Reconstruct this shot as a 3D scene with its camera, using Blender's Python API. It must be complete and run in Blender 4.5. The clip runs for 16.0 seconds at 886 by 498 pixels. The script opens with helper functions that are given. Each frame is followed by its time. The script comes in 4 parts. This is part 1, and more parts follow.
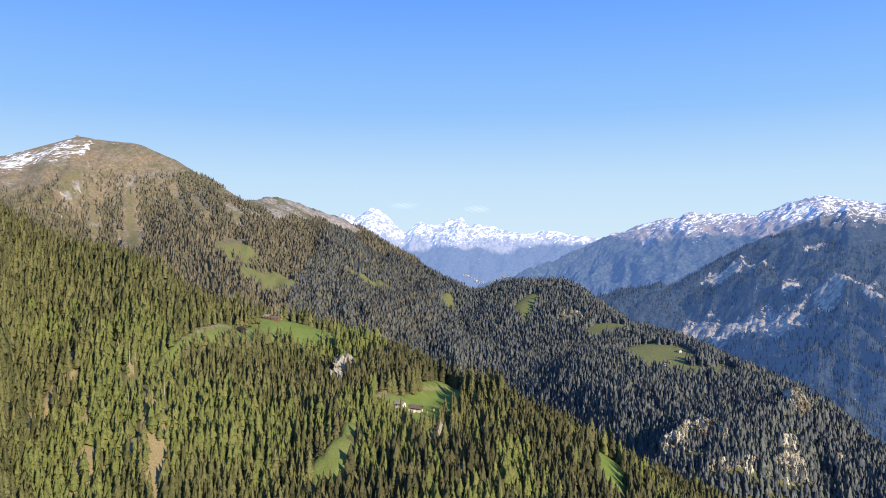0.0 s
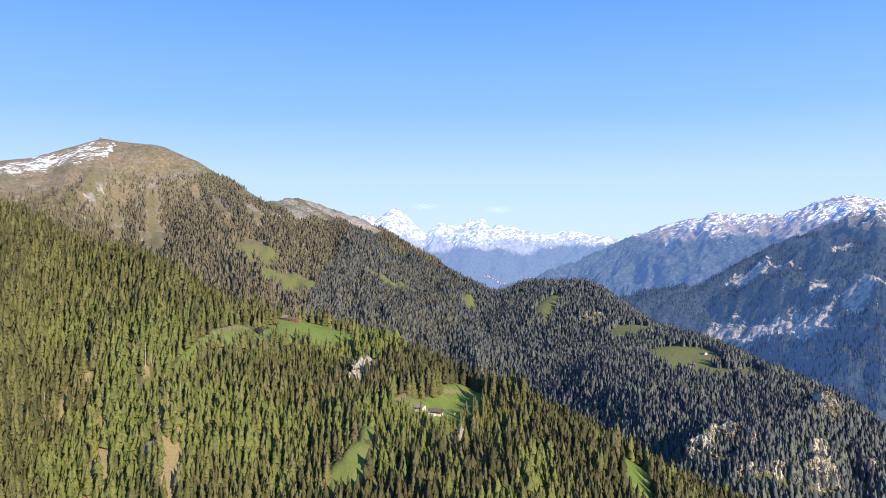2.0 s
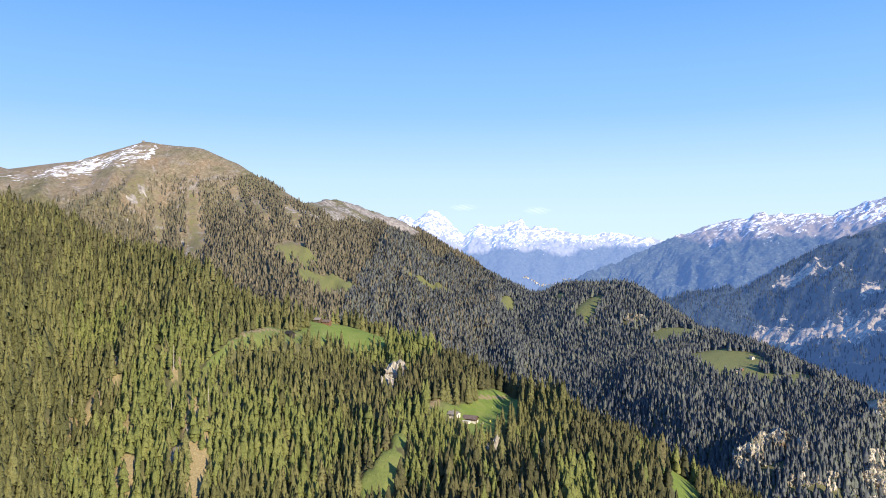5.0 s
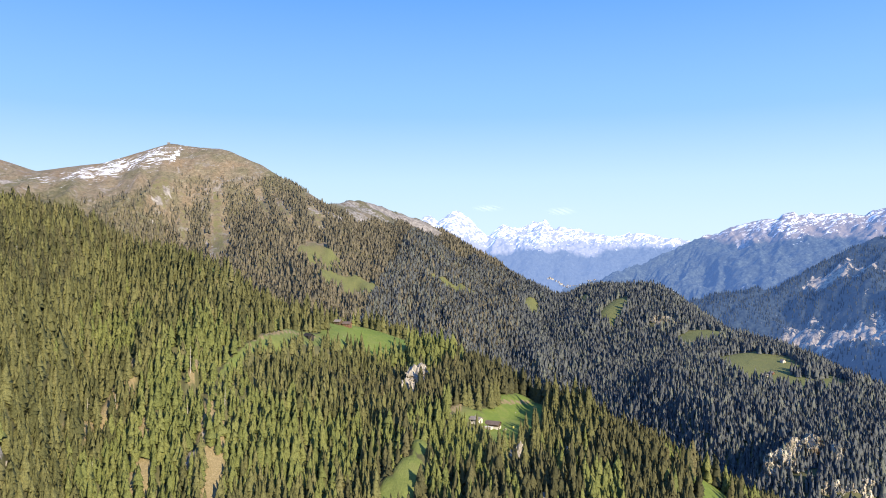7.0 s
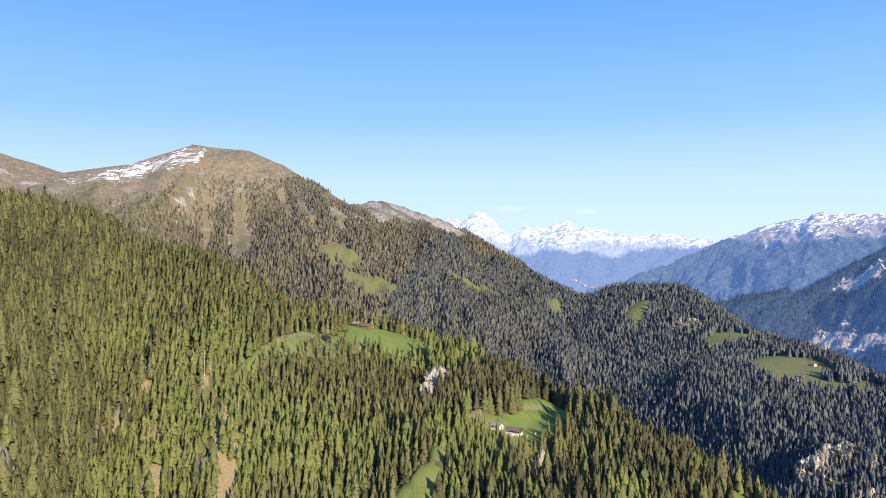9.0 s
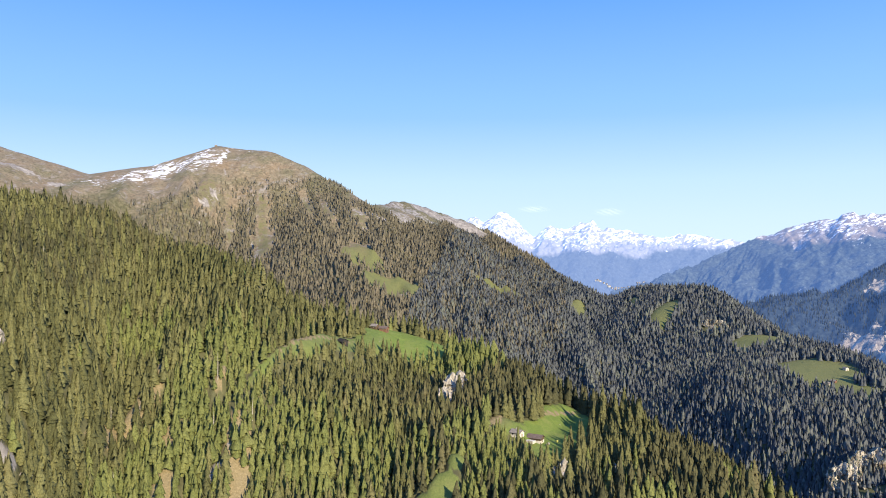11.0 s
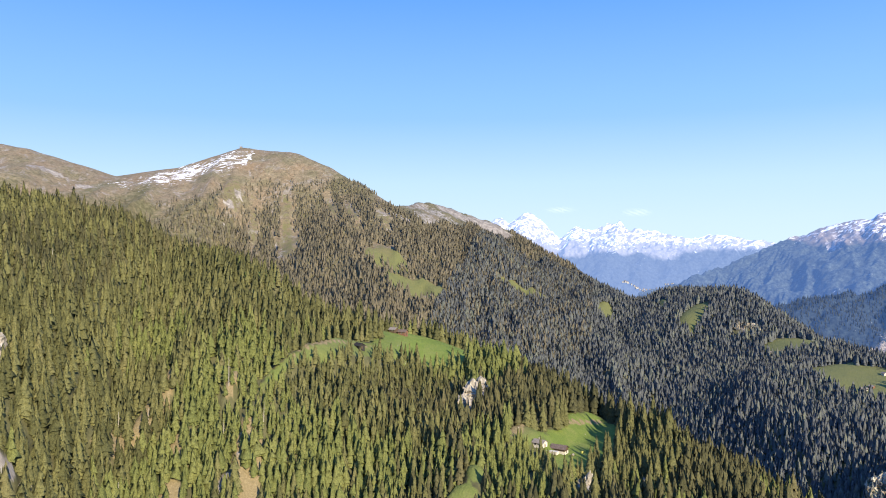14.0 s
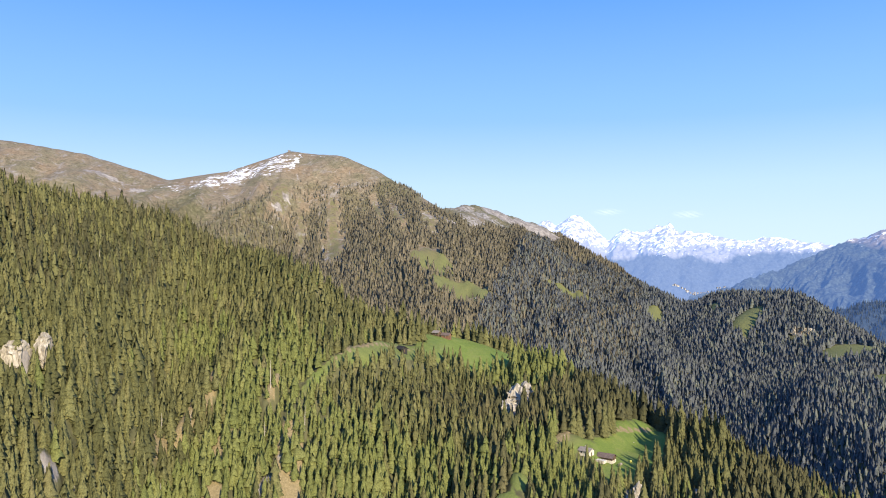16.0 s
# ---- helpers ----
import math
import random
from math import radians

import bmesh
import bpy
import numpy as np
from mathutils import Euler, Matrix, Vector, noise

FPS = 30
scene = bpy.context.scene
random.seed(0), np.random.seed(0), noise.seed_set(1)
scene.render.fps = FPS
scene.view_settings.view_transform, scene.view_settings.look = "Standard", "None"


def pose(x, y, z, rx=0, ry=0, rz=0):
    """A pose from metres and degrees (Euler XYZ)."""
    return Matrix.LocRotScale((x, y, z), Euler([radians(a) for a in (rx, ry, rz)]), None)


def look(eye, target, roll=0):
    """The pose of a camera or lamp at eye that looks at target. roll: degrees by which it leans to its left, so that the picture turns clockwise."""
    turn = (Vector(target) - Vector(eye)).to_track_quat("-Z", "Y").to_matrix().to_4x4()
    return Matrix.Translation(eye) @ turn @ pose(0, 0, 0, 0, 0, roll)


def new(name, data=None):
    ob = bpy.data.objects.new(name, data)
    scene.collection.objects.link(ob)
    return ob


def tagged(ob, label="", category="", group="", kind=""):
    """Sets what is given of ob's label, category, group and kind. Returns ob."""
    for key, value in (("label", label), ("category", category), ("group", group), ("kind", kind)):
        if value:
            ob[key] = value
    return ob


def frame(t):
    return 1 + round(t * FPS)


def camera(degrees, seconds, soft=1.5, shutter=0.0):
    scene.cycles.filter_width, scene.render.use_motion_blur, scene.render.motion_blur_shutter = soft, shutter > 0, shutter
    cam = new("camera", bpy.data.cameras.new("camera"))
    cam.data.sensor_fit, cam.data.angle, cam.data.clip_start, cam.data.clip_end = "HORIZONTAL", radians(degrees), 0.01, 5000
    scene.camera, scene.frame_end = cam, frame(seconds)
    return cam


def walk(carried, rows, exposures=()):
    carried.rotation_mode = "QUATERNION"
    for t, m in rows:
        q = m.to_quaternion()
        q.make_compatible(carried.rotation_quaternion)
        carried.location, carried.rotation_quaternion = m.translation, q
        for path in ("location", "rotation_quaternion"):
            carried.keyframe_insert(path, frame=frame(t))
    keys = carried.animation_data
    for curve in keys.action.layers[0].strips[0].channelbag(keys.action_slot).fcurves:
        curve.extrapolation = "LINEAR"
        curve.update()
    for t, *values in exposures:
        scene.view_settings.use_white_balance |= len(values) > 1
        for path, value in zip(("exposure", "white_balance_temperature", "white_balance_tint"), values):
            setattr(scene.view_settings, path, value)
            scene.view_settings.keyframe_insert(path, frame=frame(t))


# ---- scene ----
cam = camera(61.74, 16.0, soft=1.0)

PATH = [  # seconds, place, heading to the left, tilt upwards, lean
    (0.0, 0.01, 0.02, 0.05, -0.000, 0.000, -0.007),
    (0.5, -0.16, 3.50, -0.24, 0.428, 0.026, -0.041),
    (1.0, -0.19, 6.95, -0.57, 0.820, 0.044, -0.052),
    (1.5, -0.07, 10.38, -0.90, 1.115, 0.061, -0.060),
    (2.0, 0.18, 13.80, -1.16, 1.614, 0.095, -0.070),
    (2.5, 0.55, 17.21, -1.34, 2.263, 0.112, -0.081),
    (3.0, 1.03, 20.60, -1.43, 2.814, 0.121, -0.089),
    (3.5, 1.52, 23.97, -1.45, 3.237, 0.148, -0.097),
    (4.0, 1.93, 27.35, -1.48, 3.779, 0.161, -0.105),
    (6.5, 2.58, 44.52, -1.69, 5.887, 0.264, -0.137),
    (7.0, 2.79, 48.13, -1.72, 6.472, 0.277, -0.145),
    (7.5, 3.03, 51.81, -1.74, 6.874, 0.300, -0.151),
    (8.0, 3.29, 55.59, -1.79, 7.398, 0.312, -0.150),
    (8.5, 3.53, 59.41, -1.84, 7.815, 0.328, -0.143),
    (9.0, 3.74, 63.19, -1.86, 8.278, 0.344, -0.140),
    (11.5, 4.47, 81.37, -1.39, 10.383, 0.402, -0.128),
    (12.0, 4.62, 84.94, -1.45, 10.671, 0.416, -0.145),
    (12.5, 4.79, 88.53, -1.54, 11.057, 0.457, -0.160),
    (13.0, 4.95, 92.06, -1.55, 11.470, 0.453, -0.165),
    (13.5, 5.07, 95.40, -1.45, 11.738, 0.447, -0.162),
    (14.0, 5.13, 98.50, -1.30, 12.073, 0.489, -0.160),
    (14.5, 5.13, 101.32, -1.18, 12.348, 0.552, -0.157),
    (15.0, 5.11, 103.83, -1.19, 13.322, 0.615, -0.145),
    (15.5, 5.12, 106.03, -1.36, 14.699, 0.679, -0.122),
    (16.0, 5.19, 107.96, -1.73, 15.668, 0.706, -0.108),
]

rows = []
for t, x, y, z, heading, tilt, lean in PATH:
    h, p = radians(heading), radians(tilt)
    ahead = Vector((-math.sin(h) * math.cos(p), math.cos(h) * math.cos(p), math.sin(p)))
    eye = Vector((x, y, z))
    rows.append((t, look(eye, eye + ahead * 1000, lean)))
walk(cam, rows, exposures=[(0.0, 0.98), (2.0, 1.08), (6.0, 1.18), (16.0, 1.16)])

# ---- world and sun ----
SUN_TO = Vector((0.62, -0.78, 0.0)).normalized() * math.cos(radians(26.0)) + Vector((0, 0, math.sin(radians(26.0))))
world = bpy.data.worlds.new("world")
scene.world = world
world.use_nodes = True
wn, wl = world.node_tree.nodes, world.node_tree.links
sky = wn.new("ShaderNodeTexSky")
sky.sky_type = "NISHITA"
sky.sun_disc = False
sky.sun_elevation = radians(26.0)
sky.sun_rotation = math.atan2(SUN_TO.x, SUN_TO.y)
sky.altitude = 1700
sky.air_density, sky.dust_density, sky.ozone_density = 1.0, 0.4, 1.5
grey = wn.new("ShaderNodeRGBToBW")
level = wn.new("ShaderNodeMath")
level.operation = "MULTIPLY"
level.inputs[1].default_value = 0.125
wl.new(sky.outputs[0], grey.inputs[0])
wl.new(grey.outputs[0], level.inputs[0])
# the air evens the sky's brightness out along the horizon: most of it follows the height above it alone
up = wn.new("ShaderNodeSeparateXYZ")
wl.new(wn.new("ShaderNodeTexCoord").outputs["Generated"], up.inputs[0])
rise = wn.new("ShaderNodeValToRGB")
steps = [(0.0, 0.92), (0.046, 0.84), (0.107, 0.69), (0.18, 0.50), (0.33, 0.325), (0.6, 0.25), (1.0, 0.20)]
while len(rise.color_ramp.elements) < len(steps):
    rise.color_ramp.elements.new(0.5)
for stop, (place, v) in zip(rise.color_ramp.elements, steps):
    stop.position, stop.color = place, (v, v, v, 1)
wl.new(up.outputs["Z"], rise.inputs[0])
even = wn.new("ShaderNodeMix")
even.inputs[0].default_value = 0.97
wl.new(level.outputs[0], even.inputs[2])
wl.new(rise.outputs[0], even.inputs[3])
tint = wn.new("ShaderNodeValToRGB")
marks = [(0.20, (0.11, 0.34, 1.08)), (0.33, (0.15, 0.40, 1.06)), (0.48, (0.29, 0.57, 1.04)), (0.72, (0.56, 0.79, 1.02)), (1.0, (0.76, 0.92, 1.0))]
while len(tint.color_ramp.elements) < len(marks):
    tint.color_ramp.elements.new(0.5)
for stop, (place, colour) in zip(tint.color_ramp.elements, marks):
    stop.position, stop.color = place, (*colour, 1)
wl.new(even.outputs[0], tint.inputs[0])
wl.new(tint.outputs[0], wn["Background"].inputs[0])
wn["Background"].inputs[1].default_value = 0.48
sun = new("sun", bpy.data.lights.new("sun", "SUN"))
sun.data.energy, sun.data.angle, sun.data.color = 3.8, radians(0.5), (1.0, 0.88, 0.68)
sun.matrix_world = look(SUN_TO * 800, (0, 0, 0))

# ---- materials ----


def material(name):
    m = bpy.data.materials.new(name)
    m.use_nodes = True
    n, l = m.node_tree.nodes, m.node_tree.links
    b = n["Principled BSDF"]
    b.inputs["Specular IOR Level"].default_value = 0.2
    return m, n, l, b


def ramp(n, stops):
    r = n.new("ShaderNodeValToRGB")
    e = r.color_ramp.elements
    while len(e) < len(stops):
        e.new(0.5)
    for k, (p, c) in zip(e, stops):
        k.position, k.color = p, (*c, 1)
    return r


def noise_node(n, l, scale, detail=6, rough=0.6, warp=0.0, coords=None):
    k = n.new("ShaderNodeTexNoise")
    k.inputs["Scale"].default_value, k.inputs["Detail"].default_value = scale, detail
    k.inputs["Roughness"].default_value, k.inputs["Distortion"].default_value = rough, warp
    if coords is not None:
        l.new(coords, k.inputs["Vector"])
    return k


def mixed(n, l, fac, a, b, kind="MIX"):
    k = n.new("ShaderNodeMix")
    k.data_type, k.blend_type = "RGBA", kind
    for sock, v in ((k.inputs[0], fac), (k.inputs[6], a), (k.inputs[7], b)):
        if isinstance(v, bpy.types.NodeSocket):
            l.new(v, sock)
        elif isinstance(v, (tuple, list)):
            sock.default_value = (*v, 1)
        else:
            sock.default_value = v
    return k.outputs[2]


def arith(n, l, op, a, b=0.5, c=None):
    k = n.new("ShaderNodeMath")
    k.operation = op
    for sock, v in zip(k.inputs, (a, b, c)):
        if isinstance(v, bpy.types.NodeSocket):
            l.new(v, sock)
        elif v is not None:
            sock.default_value = v
    return k.outputs[0]


def bumped(n, l, b, height, strength=0.5, distance=0.1):
    k = n.new("ShaderNodeBump")
    k.inputs["Strength"].default_value, k.inputs["Distance"].default_value = strength, distance
    l.new(height, k.inputs["Height"])
    l.new(k.outputs[0], b.inputs["Normal"])


def cover(n, l, name, jitter, gain=2.5, fray=0.9):
    """A cover layer stored on the ground, its edge frayed by a noise."""
    a = n.new("ShaderNodeAttribute")
    a.attribute_name = name
    s = arith(n, l, "MULTIPLY_ADD", jitter, fray, -0.5 * fray)
    s = arith(n, l, "ADD", a.outputs["Fac"], s)
    s = arith(n, l, "SUBTRACT", s, 0.5)
    s = arith(n, l, "MULTIPLY_ADD", s, gain, 0.5)
    k = n.new("ShaderNodeClamp")
    l.new(s, k.inputs[0])
    return k.outputs[0]


def ground_material():
    m, n, l, b = material("hillside_ground")
    pos = n.new("ShaderNodeNewGeometry").outputs["Position"]
    fine = noise_node(n, l, 0.9, 8, 0.7, 0, pos)
    mid = noise_node(n, l, 0.07, 7, 0.65, 0.4, pos)
    wide = noise_node(n, l, 0.012, 6, 0.6, 0.2, pos)
    litter = ramp(n, [(0.3, (0.062, 0.060, 0.030)), (0.5, (0.102, 0.098, 0.044)), (0.7, (0.150, 0.136, 0.066))])
    l.new(mid.outputs[0], litter.inputs[0])
    alpine = ramp(n, [(0.3, (0.116, 0.092, 0.062)), (0.45, (0.160, 0.129, 0.084)), (0.58, (0.190, 0.158, 0.104)), (0.75, (0.256, 0.216, 0.162))])
    l.new(mid.outputs[0], alpine.inputs[0])
    alpine_wide = ramp(n, [(0.38, (0.86, 0.90, 0.82)), (0.5, (1.02, 1, 1)), (0.64, (1.14, 1.02, 0.96))])
    l.new(wide.outputs[0], alpine_wide.inputs[0])
    alpine_c = mixed(n, l, 1.0, alpine.outputs[0], alpine_wide.outputs[0], "MULTIPLY")
    turf = ramp(n, [(0.36, (0.62, 0.64, 0.62)), (0.5, (1.0, 1.0, 1.0)), (0.64, (1.32, 1.28, 1.2))])
    l.new(noise_node(n, l, 0.16, 6, 0.75, 0.3, pos).outputs[0], turf.inputs[0])
    alpine_c = mixed(n, l, 1.0, alpine_c, turf.outputs[0], "MULTIPLY")
    grass = ramp(n, [(0.3, (0.106, 0.150, 0.030)), (0.5, (0.138, 0.182, 0.038)), (0.72, (0.186, 0.202, 0.060))])
    l.new(mid.outputs[0], grass.inputs[0])
    grass_f = ramp(n, [(0.3, (0.75, 0.78, 0.7)), (0.7, (1.2, 1.15, 1.1))])
    l.new(fine.outputs[0], grass_f.inputs[0])
    grass_c = mixed(n, l, 1.0, grass.outputs[0], grass_f.outputs[0], "MULTIPLY")
    mp = n.new("ShaderNodeMapping")
    mp.inputs["Scale"].default_value = (1, 1, 0.35)
    l.new(pos, mp.inputs[0])
    flutes = noise_node(n, l, 0.06, 9, 0.75, 0.6, mp.outputs[0])
    rock = ramp(n, [(0.3, (0.09, 0.075, 0.06)), (0.5, (0.22, 0.195, 0.17)), (0.68, (0.40, 0.36, 0.31))])
    l.new(flutes.outputs[0], rock.inputs[0])
    scree = ramp(n, [(0.54, (0, 0, 0)), (0.62, (0.8, 0.8, 0.8))])
    ribs = noise_node(n, l, 0.028, 8, 0.72, 0.8, mp.outputs[0])
    l.new(ribs.outputs[0], scree.inputs[0])
    soil = ramp(n, [(0.3, (0.15, 0.12, 0.058)), (0.55, (0.24, 0.185, 0.095)), (0.75, (0.33, 0.265, 0.155))])
    l.new(fine.outputs[0], soil.inputs[0])
    open_slope = cover(n, l, "alpine", mid.outputs[0], 1.6)
    alpine_c = mixed(n, l, scree.outputs[0], alpine_c, rock.outputs[0])
    c = mixed(n, l, open_slope, litter.outputs[0], alpine_c)
    dry = n.new("ShaderNodeAttribute")
    dry.attribute_name = "dry"
    pasture = mixed(n, l, 1.0, (0.142, 0.130, 0.064), grass_f.outputs[0], "MULTIPLY")
    grass_c = mixed(n, l, dry.outputs["Fac"], grass_c, pasture)
    c = mixed(n, l, cover(n, l, "grass", mid.outputs[0], 6), c, grass_c)
    c = mixed(n, l, cover(n, l, "soil", mid.outputs[0], 5), c, soil.outputs[0])
    c = mixed(n, l, cover(n, l, "rock", flutes.outputs[0], 5, 2.2), c, rock.outputs[0])
    lie = n.new("ShaderNodeMapping")
    lie.vector_type = "TEXTURE"
    lie.inputs["Rotation"].default_value = (0, 0, radians(38))
    lie.inputs["Scale"].default_value = (3.5, 1, 1)
    l.new(pos, lie.inputs[0])
    streak = noise_node(n, l, 0.085, 8, 0.75, 0.6, lie.outputs[0])
    c = mixed(n, l, cover(n, l, "snow", streak.outputs[0], 12, 2.6), c, (0.86, 0.88, 0.92))
    l.new(c, b.inputs["Base Color"])
    b.inputs["Roughness"].default_value = 0.95
    bumped(n, l, b, flutes.outputs[0], 0.6, 3.0)
    return m


def leaf_material(name, stops, patch, haze_glow=None, grain=1.3, depth=1.0):
    """Needles or leaves: a tone for each tree, drifting over the slope, with fine dark gaps."""
    m, n, l, b = material(name)
    g = n.new("ShaderNodeNewGeometry")
    tone = ramp(n, stops)
    wide = noise_node(n, l, 0.016, 4, 0.6, 0.3, g.outputs["Position"])
    s = arith(n, l, "MULTIPLY_ADD", wide.outputs[0], patch, -0.5 * patch)
    s = arith(n, l, "MULTIPLY_ADD", g.outputs["Random Per Island"], 0.62, s)
    s = arith(n, l, "ADD", s, 0.19)
    l.new(s, tone.inputs[0])
    fine = noise_node(n, l, grain, 5, 0.7, 0, g.outputs["Position"])
    f = ramp(n, [(p, tuple(1.12 + depth * (c - 1.12) for c in q)) for p, q in ((0.36, (0.66, 0.69, 0.69)), (0.5, (1.12, 1.12, 1.12)), (0.64, (1.56, 1.53, 1.44)))])
    l.new(fine.outputs[0], f.inputs[0])
    colour = mixed(n, l, 1.0, tone.outputs[0], f.outputs[0], "MULTIPLY")
    l.new(colour, b.inputs["Base Color"])
    b.inputs["Roughness"].default_value = 0.85
    b.inputs["Specular IOR Level"].default_value = 0.12
    # haze before far trees, added as a glow of their needles
    if haze_glow:
        b.inputs["Emission Color"].default_value, b.inputs["Emission Strength"].default_value = (*haze_glow, 1), 1.0
    bumped(n, l, b, fine.outputs[0], 0.25 * depth, 0.4)
    thin = n.new("ShaderNodeBsdfTranslucent")
    l.new(colour, thin.inputs["Color"])
    both = n.new("ShaderNodeMixShader")
    both.inputs[0].default_value = 0.2
    l.new(b.outputs[0], both.inputs[1])
    l.new(thin.outputs[0], both.inputs[2])
    l.new(both.outputs[0], n["Material Output"].inputs["Surface"])
    return m


def plain_material(name, dark, light, scale, rough=0.85, bump=0.2, stretch=(1, 1, 1)):
    m, n, l, b = material(name)
    co = n.new("ShaderNodeTexCoord")
    mp = n.new("ShaderNodeMapping")
    mp.inputs["Scale"].default_value = stretch
    l.new(co.outputs["Object"], mp.inputs[0])
    a = noise_node(n, l, scale, 8, 0.7, 0.3, mp.outputs[0])
    w = noise_node(n, l, scale * 0.15, 4, 0.6, 0.2, co.outputs["Object"])
    mid = tuple((p + q) / 2 for p, q in zip(dark, light))
    r = ramp(n, [(0.3, dark), (0.5, mid), (0.7, light)])
    l.new(a.outputs[0], r.inputs[0])
    v = ramp(n, [(0.35, (0.8, 0.8, 0.8)), (0.65, (1.12, 1.12, 1.12))])
    l.new(w.outputs[0], v.inputs[0])
    l.new(mixed(n, l, 1.0, r.outputs[0], v.outputs[0], "MULTIPLY"), b.inputs["Base Color"])
    b.inputs["Roughness"].default_value = rough
    bumped(n, l, b, a.outputs[0], bump, 0.08)
    return m


def range_material(name, woods, crest, rock, haze_glow):
    """A far range seen through much air: woods below, scrub and rock above, snow on top."""
    m, n, l, b = material(name)
    pos = n.new("ShaderNodeNewGeometry").outputs["Position"]
    mp = n.new("ShaderNodeMapping")
    mp.inputs["Scale"].default_value = (1, 1, 0.3)
    l.new(pos, mp.inputs[0])
    fine = noise_node(n, l, 0.06, 7, 0.8, 0.2, pos)
    flutes = noise_node(n, l, 0.055, 9, 0.75, 0.5, mp.outputs[0])
    mid = noise_node(n, l, 0.006, 7, 0.65, 0.3, pos)
    w = ramp(n, [(0.36, tuple(0.25 * c for c in woods)), (0.5, woods), (0.66, tuple(2.2 * c for c in woods))])
    l.new(fine.outputs[0], w.inputs[0])
    t = ramp(n, [(0.3, tuple(0.6 * c for c in crest)), (0.7, tuple(1.4 * c for c in crest))])
    l.new(fine.outputs[0], t.inputs[0])
    r = ramp(n, [(0.40, tuple(0.16 * c for c in rock)), (0.50, tuple(0.6 * c for c in rock)), (0.60, rock)])
    l.new(flutes.outputs[0], r.inputs[0])
    c = mixed(n, l, cover(n, l, "alpine", mid.outputs[0], 4), w.outputs[0], t.outputs[0])
    c = mixed(n, l, cover(n, l, "rock", flutes.outputs[0], 8, 2.4), c, r.outputs[0])
    slant = n.new("ShaderNodeMapping")
    slant.vector_type = "TEXTURE"
    slant.inputs["Rotation"].default_value = (0, radians(-35), 0)
    slant.inputs["Scale"].default_value = (2.6, 1, 1)
    l.new(pos, slant.inputs[0])
    drift = noise_node(n, l, 0.05, 9, 0.7, 0.8, slant.outputs[0])
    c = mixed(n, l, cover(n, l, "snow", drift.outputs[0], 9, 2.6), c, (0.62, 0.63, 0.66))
    l.new(c, b.inputs["Base Color"])
    b.inputs["Roughness"].default_value = 0.95
    # the air's haze over the whole range is an even blue emission
    b.inputs["Emission Color"].default_value = (*haze_glow, 1)
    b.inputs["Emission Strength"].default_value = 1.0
    bumped(n, l, b, flutes.outputs[0], 0.35, 8)
    return m


GROUND = ground_material()
SPRUCE = leaf_material("spruce_needles", [(0.0, (0.055, 0.056, 0.023)), (0.3, (0.088, 0.087, 0.035)), (0.55, (0.119, 0.115, 0.046)), (0.75, (0.145, 0.140, 0.055)), (0.9, (0.145, 0.130, 0.058)), (1.0, (0.121, 0.103, 0.052))], 0.8)
# ridge and mountain needles: haze mixed into their colour as blue or grey
HAZE_BLUE_SPRUCE = leaf_material("haze_blue_spruce_needles", [(0.0, (0.064, 0.070, 0.078)), (0.35, (0.092, 0.099, 0.104)), (0.65, (0.118, 0.124, 0.118)), (0.85, (0.136, 0.146, 0.116)), (1.0, (0.158, 0.158, 0.122))], 1.0, None, 0.4, 0.5)
HAZE_GREY_SPRUCE = leaf_material("haze_grey_spruce_needles", [(0.0, (0.089, 0.082, 0.059)), (0.4, (0.124, 0.111, 0.078)), (0.75, (0.164, 0.141, 0.096)), (1.0, (0.223, 0.179, 0.118))], 0.6, None, 0.4, 0.5)
# darker copy of the spruce needles, holding the shade of the spur's nose
DARK_SHADE_SPRUCE = leaf_material("dark_shade_needles", [(0.0, (0.045, 0.045, 0.022)), (0.35, (0.072, 0.069, 0.033)), (0.7, (0.103, 0.096, 0.044)), (1.0, (0.132, 0.112, 0.055))], 0.8)
LARCH = leaf_material("larch_needles", [(0.0, (0.098, 0.109, 0.036)), (0.5, (0.132, 0.143, 0.045)), (1.0, (0.171, 0.171, 0.059))], 0.5)
RANGE_SPRUCE = leaf_material("hazed_range_needles", [(0.0, (0.028, 0.034, 0.030)), (0.5, (0.041, 0.048, 0.040)), (1.0, (0.056, 0.061, 0.048))], 0.6, (0.011, 0.024, 0.063), 0.3, 0.5)
BARK = plain_material("spruce_bark", (0.07, 0.05, 0.035), (0.20, 0.16, 0.12), 3.0, 0.95, 0.5, (1, 1, 0.2))
DEADWOOD = plain_material("bleached_deadwood", (0.28, 0.24, 0.19), (0.55, 0.50, 0.42), 3.0, 0.9, 0.4, (1, 1, 0.2))
LIMESTONE = plain_material("pale_limestone", (0.11, 0.09, 0.066), (0.54, 0.48, 0.38), 0.5, 0.95, 1.0, (1, 1, 0.35))


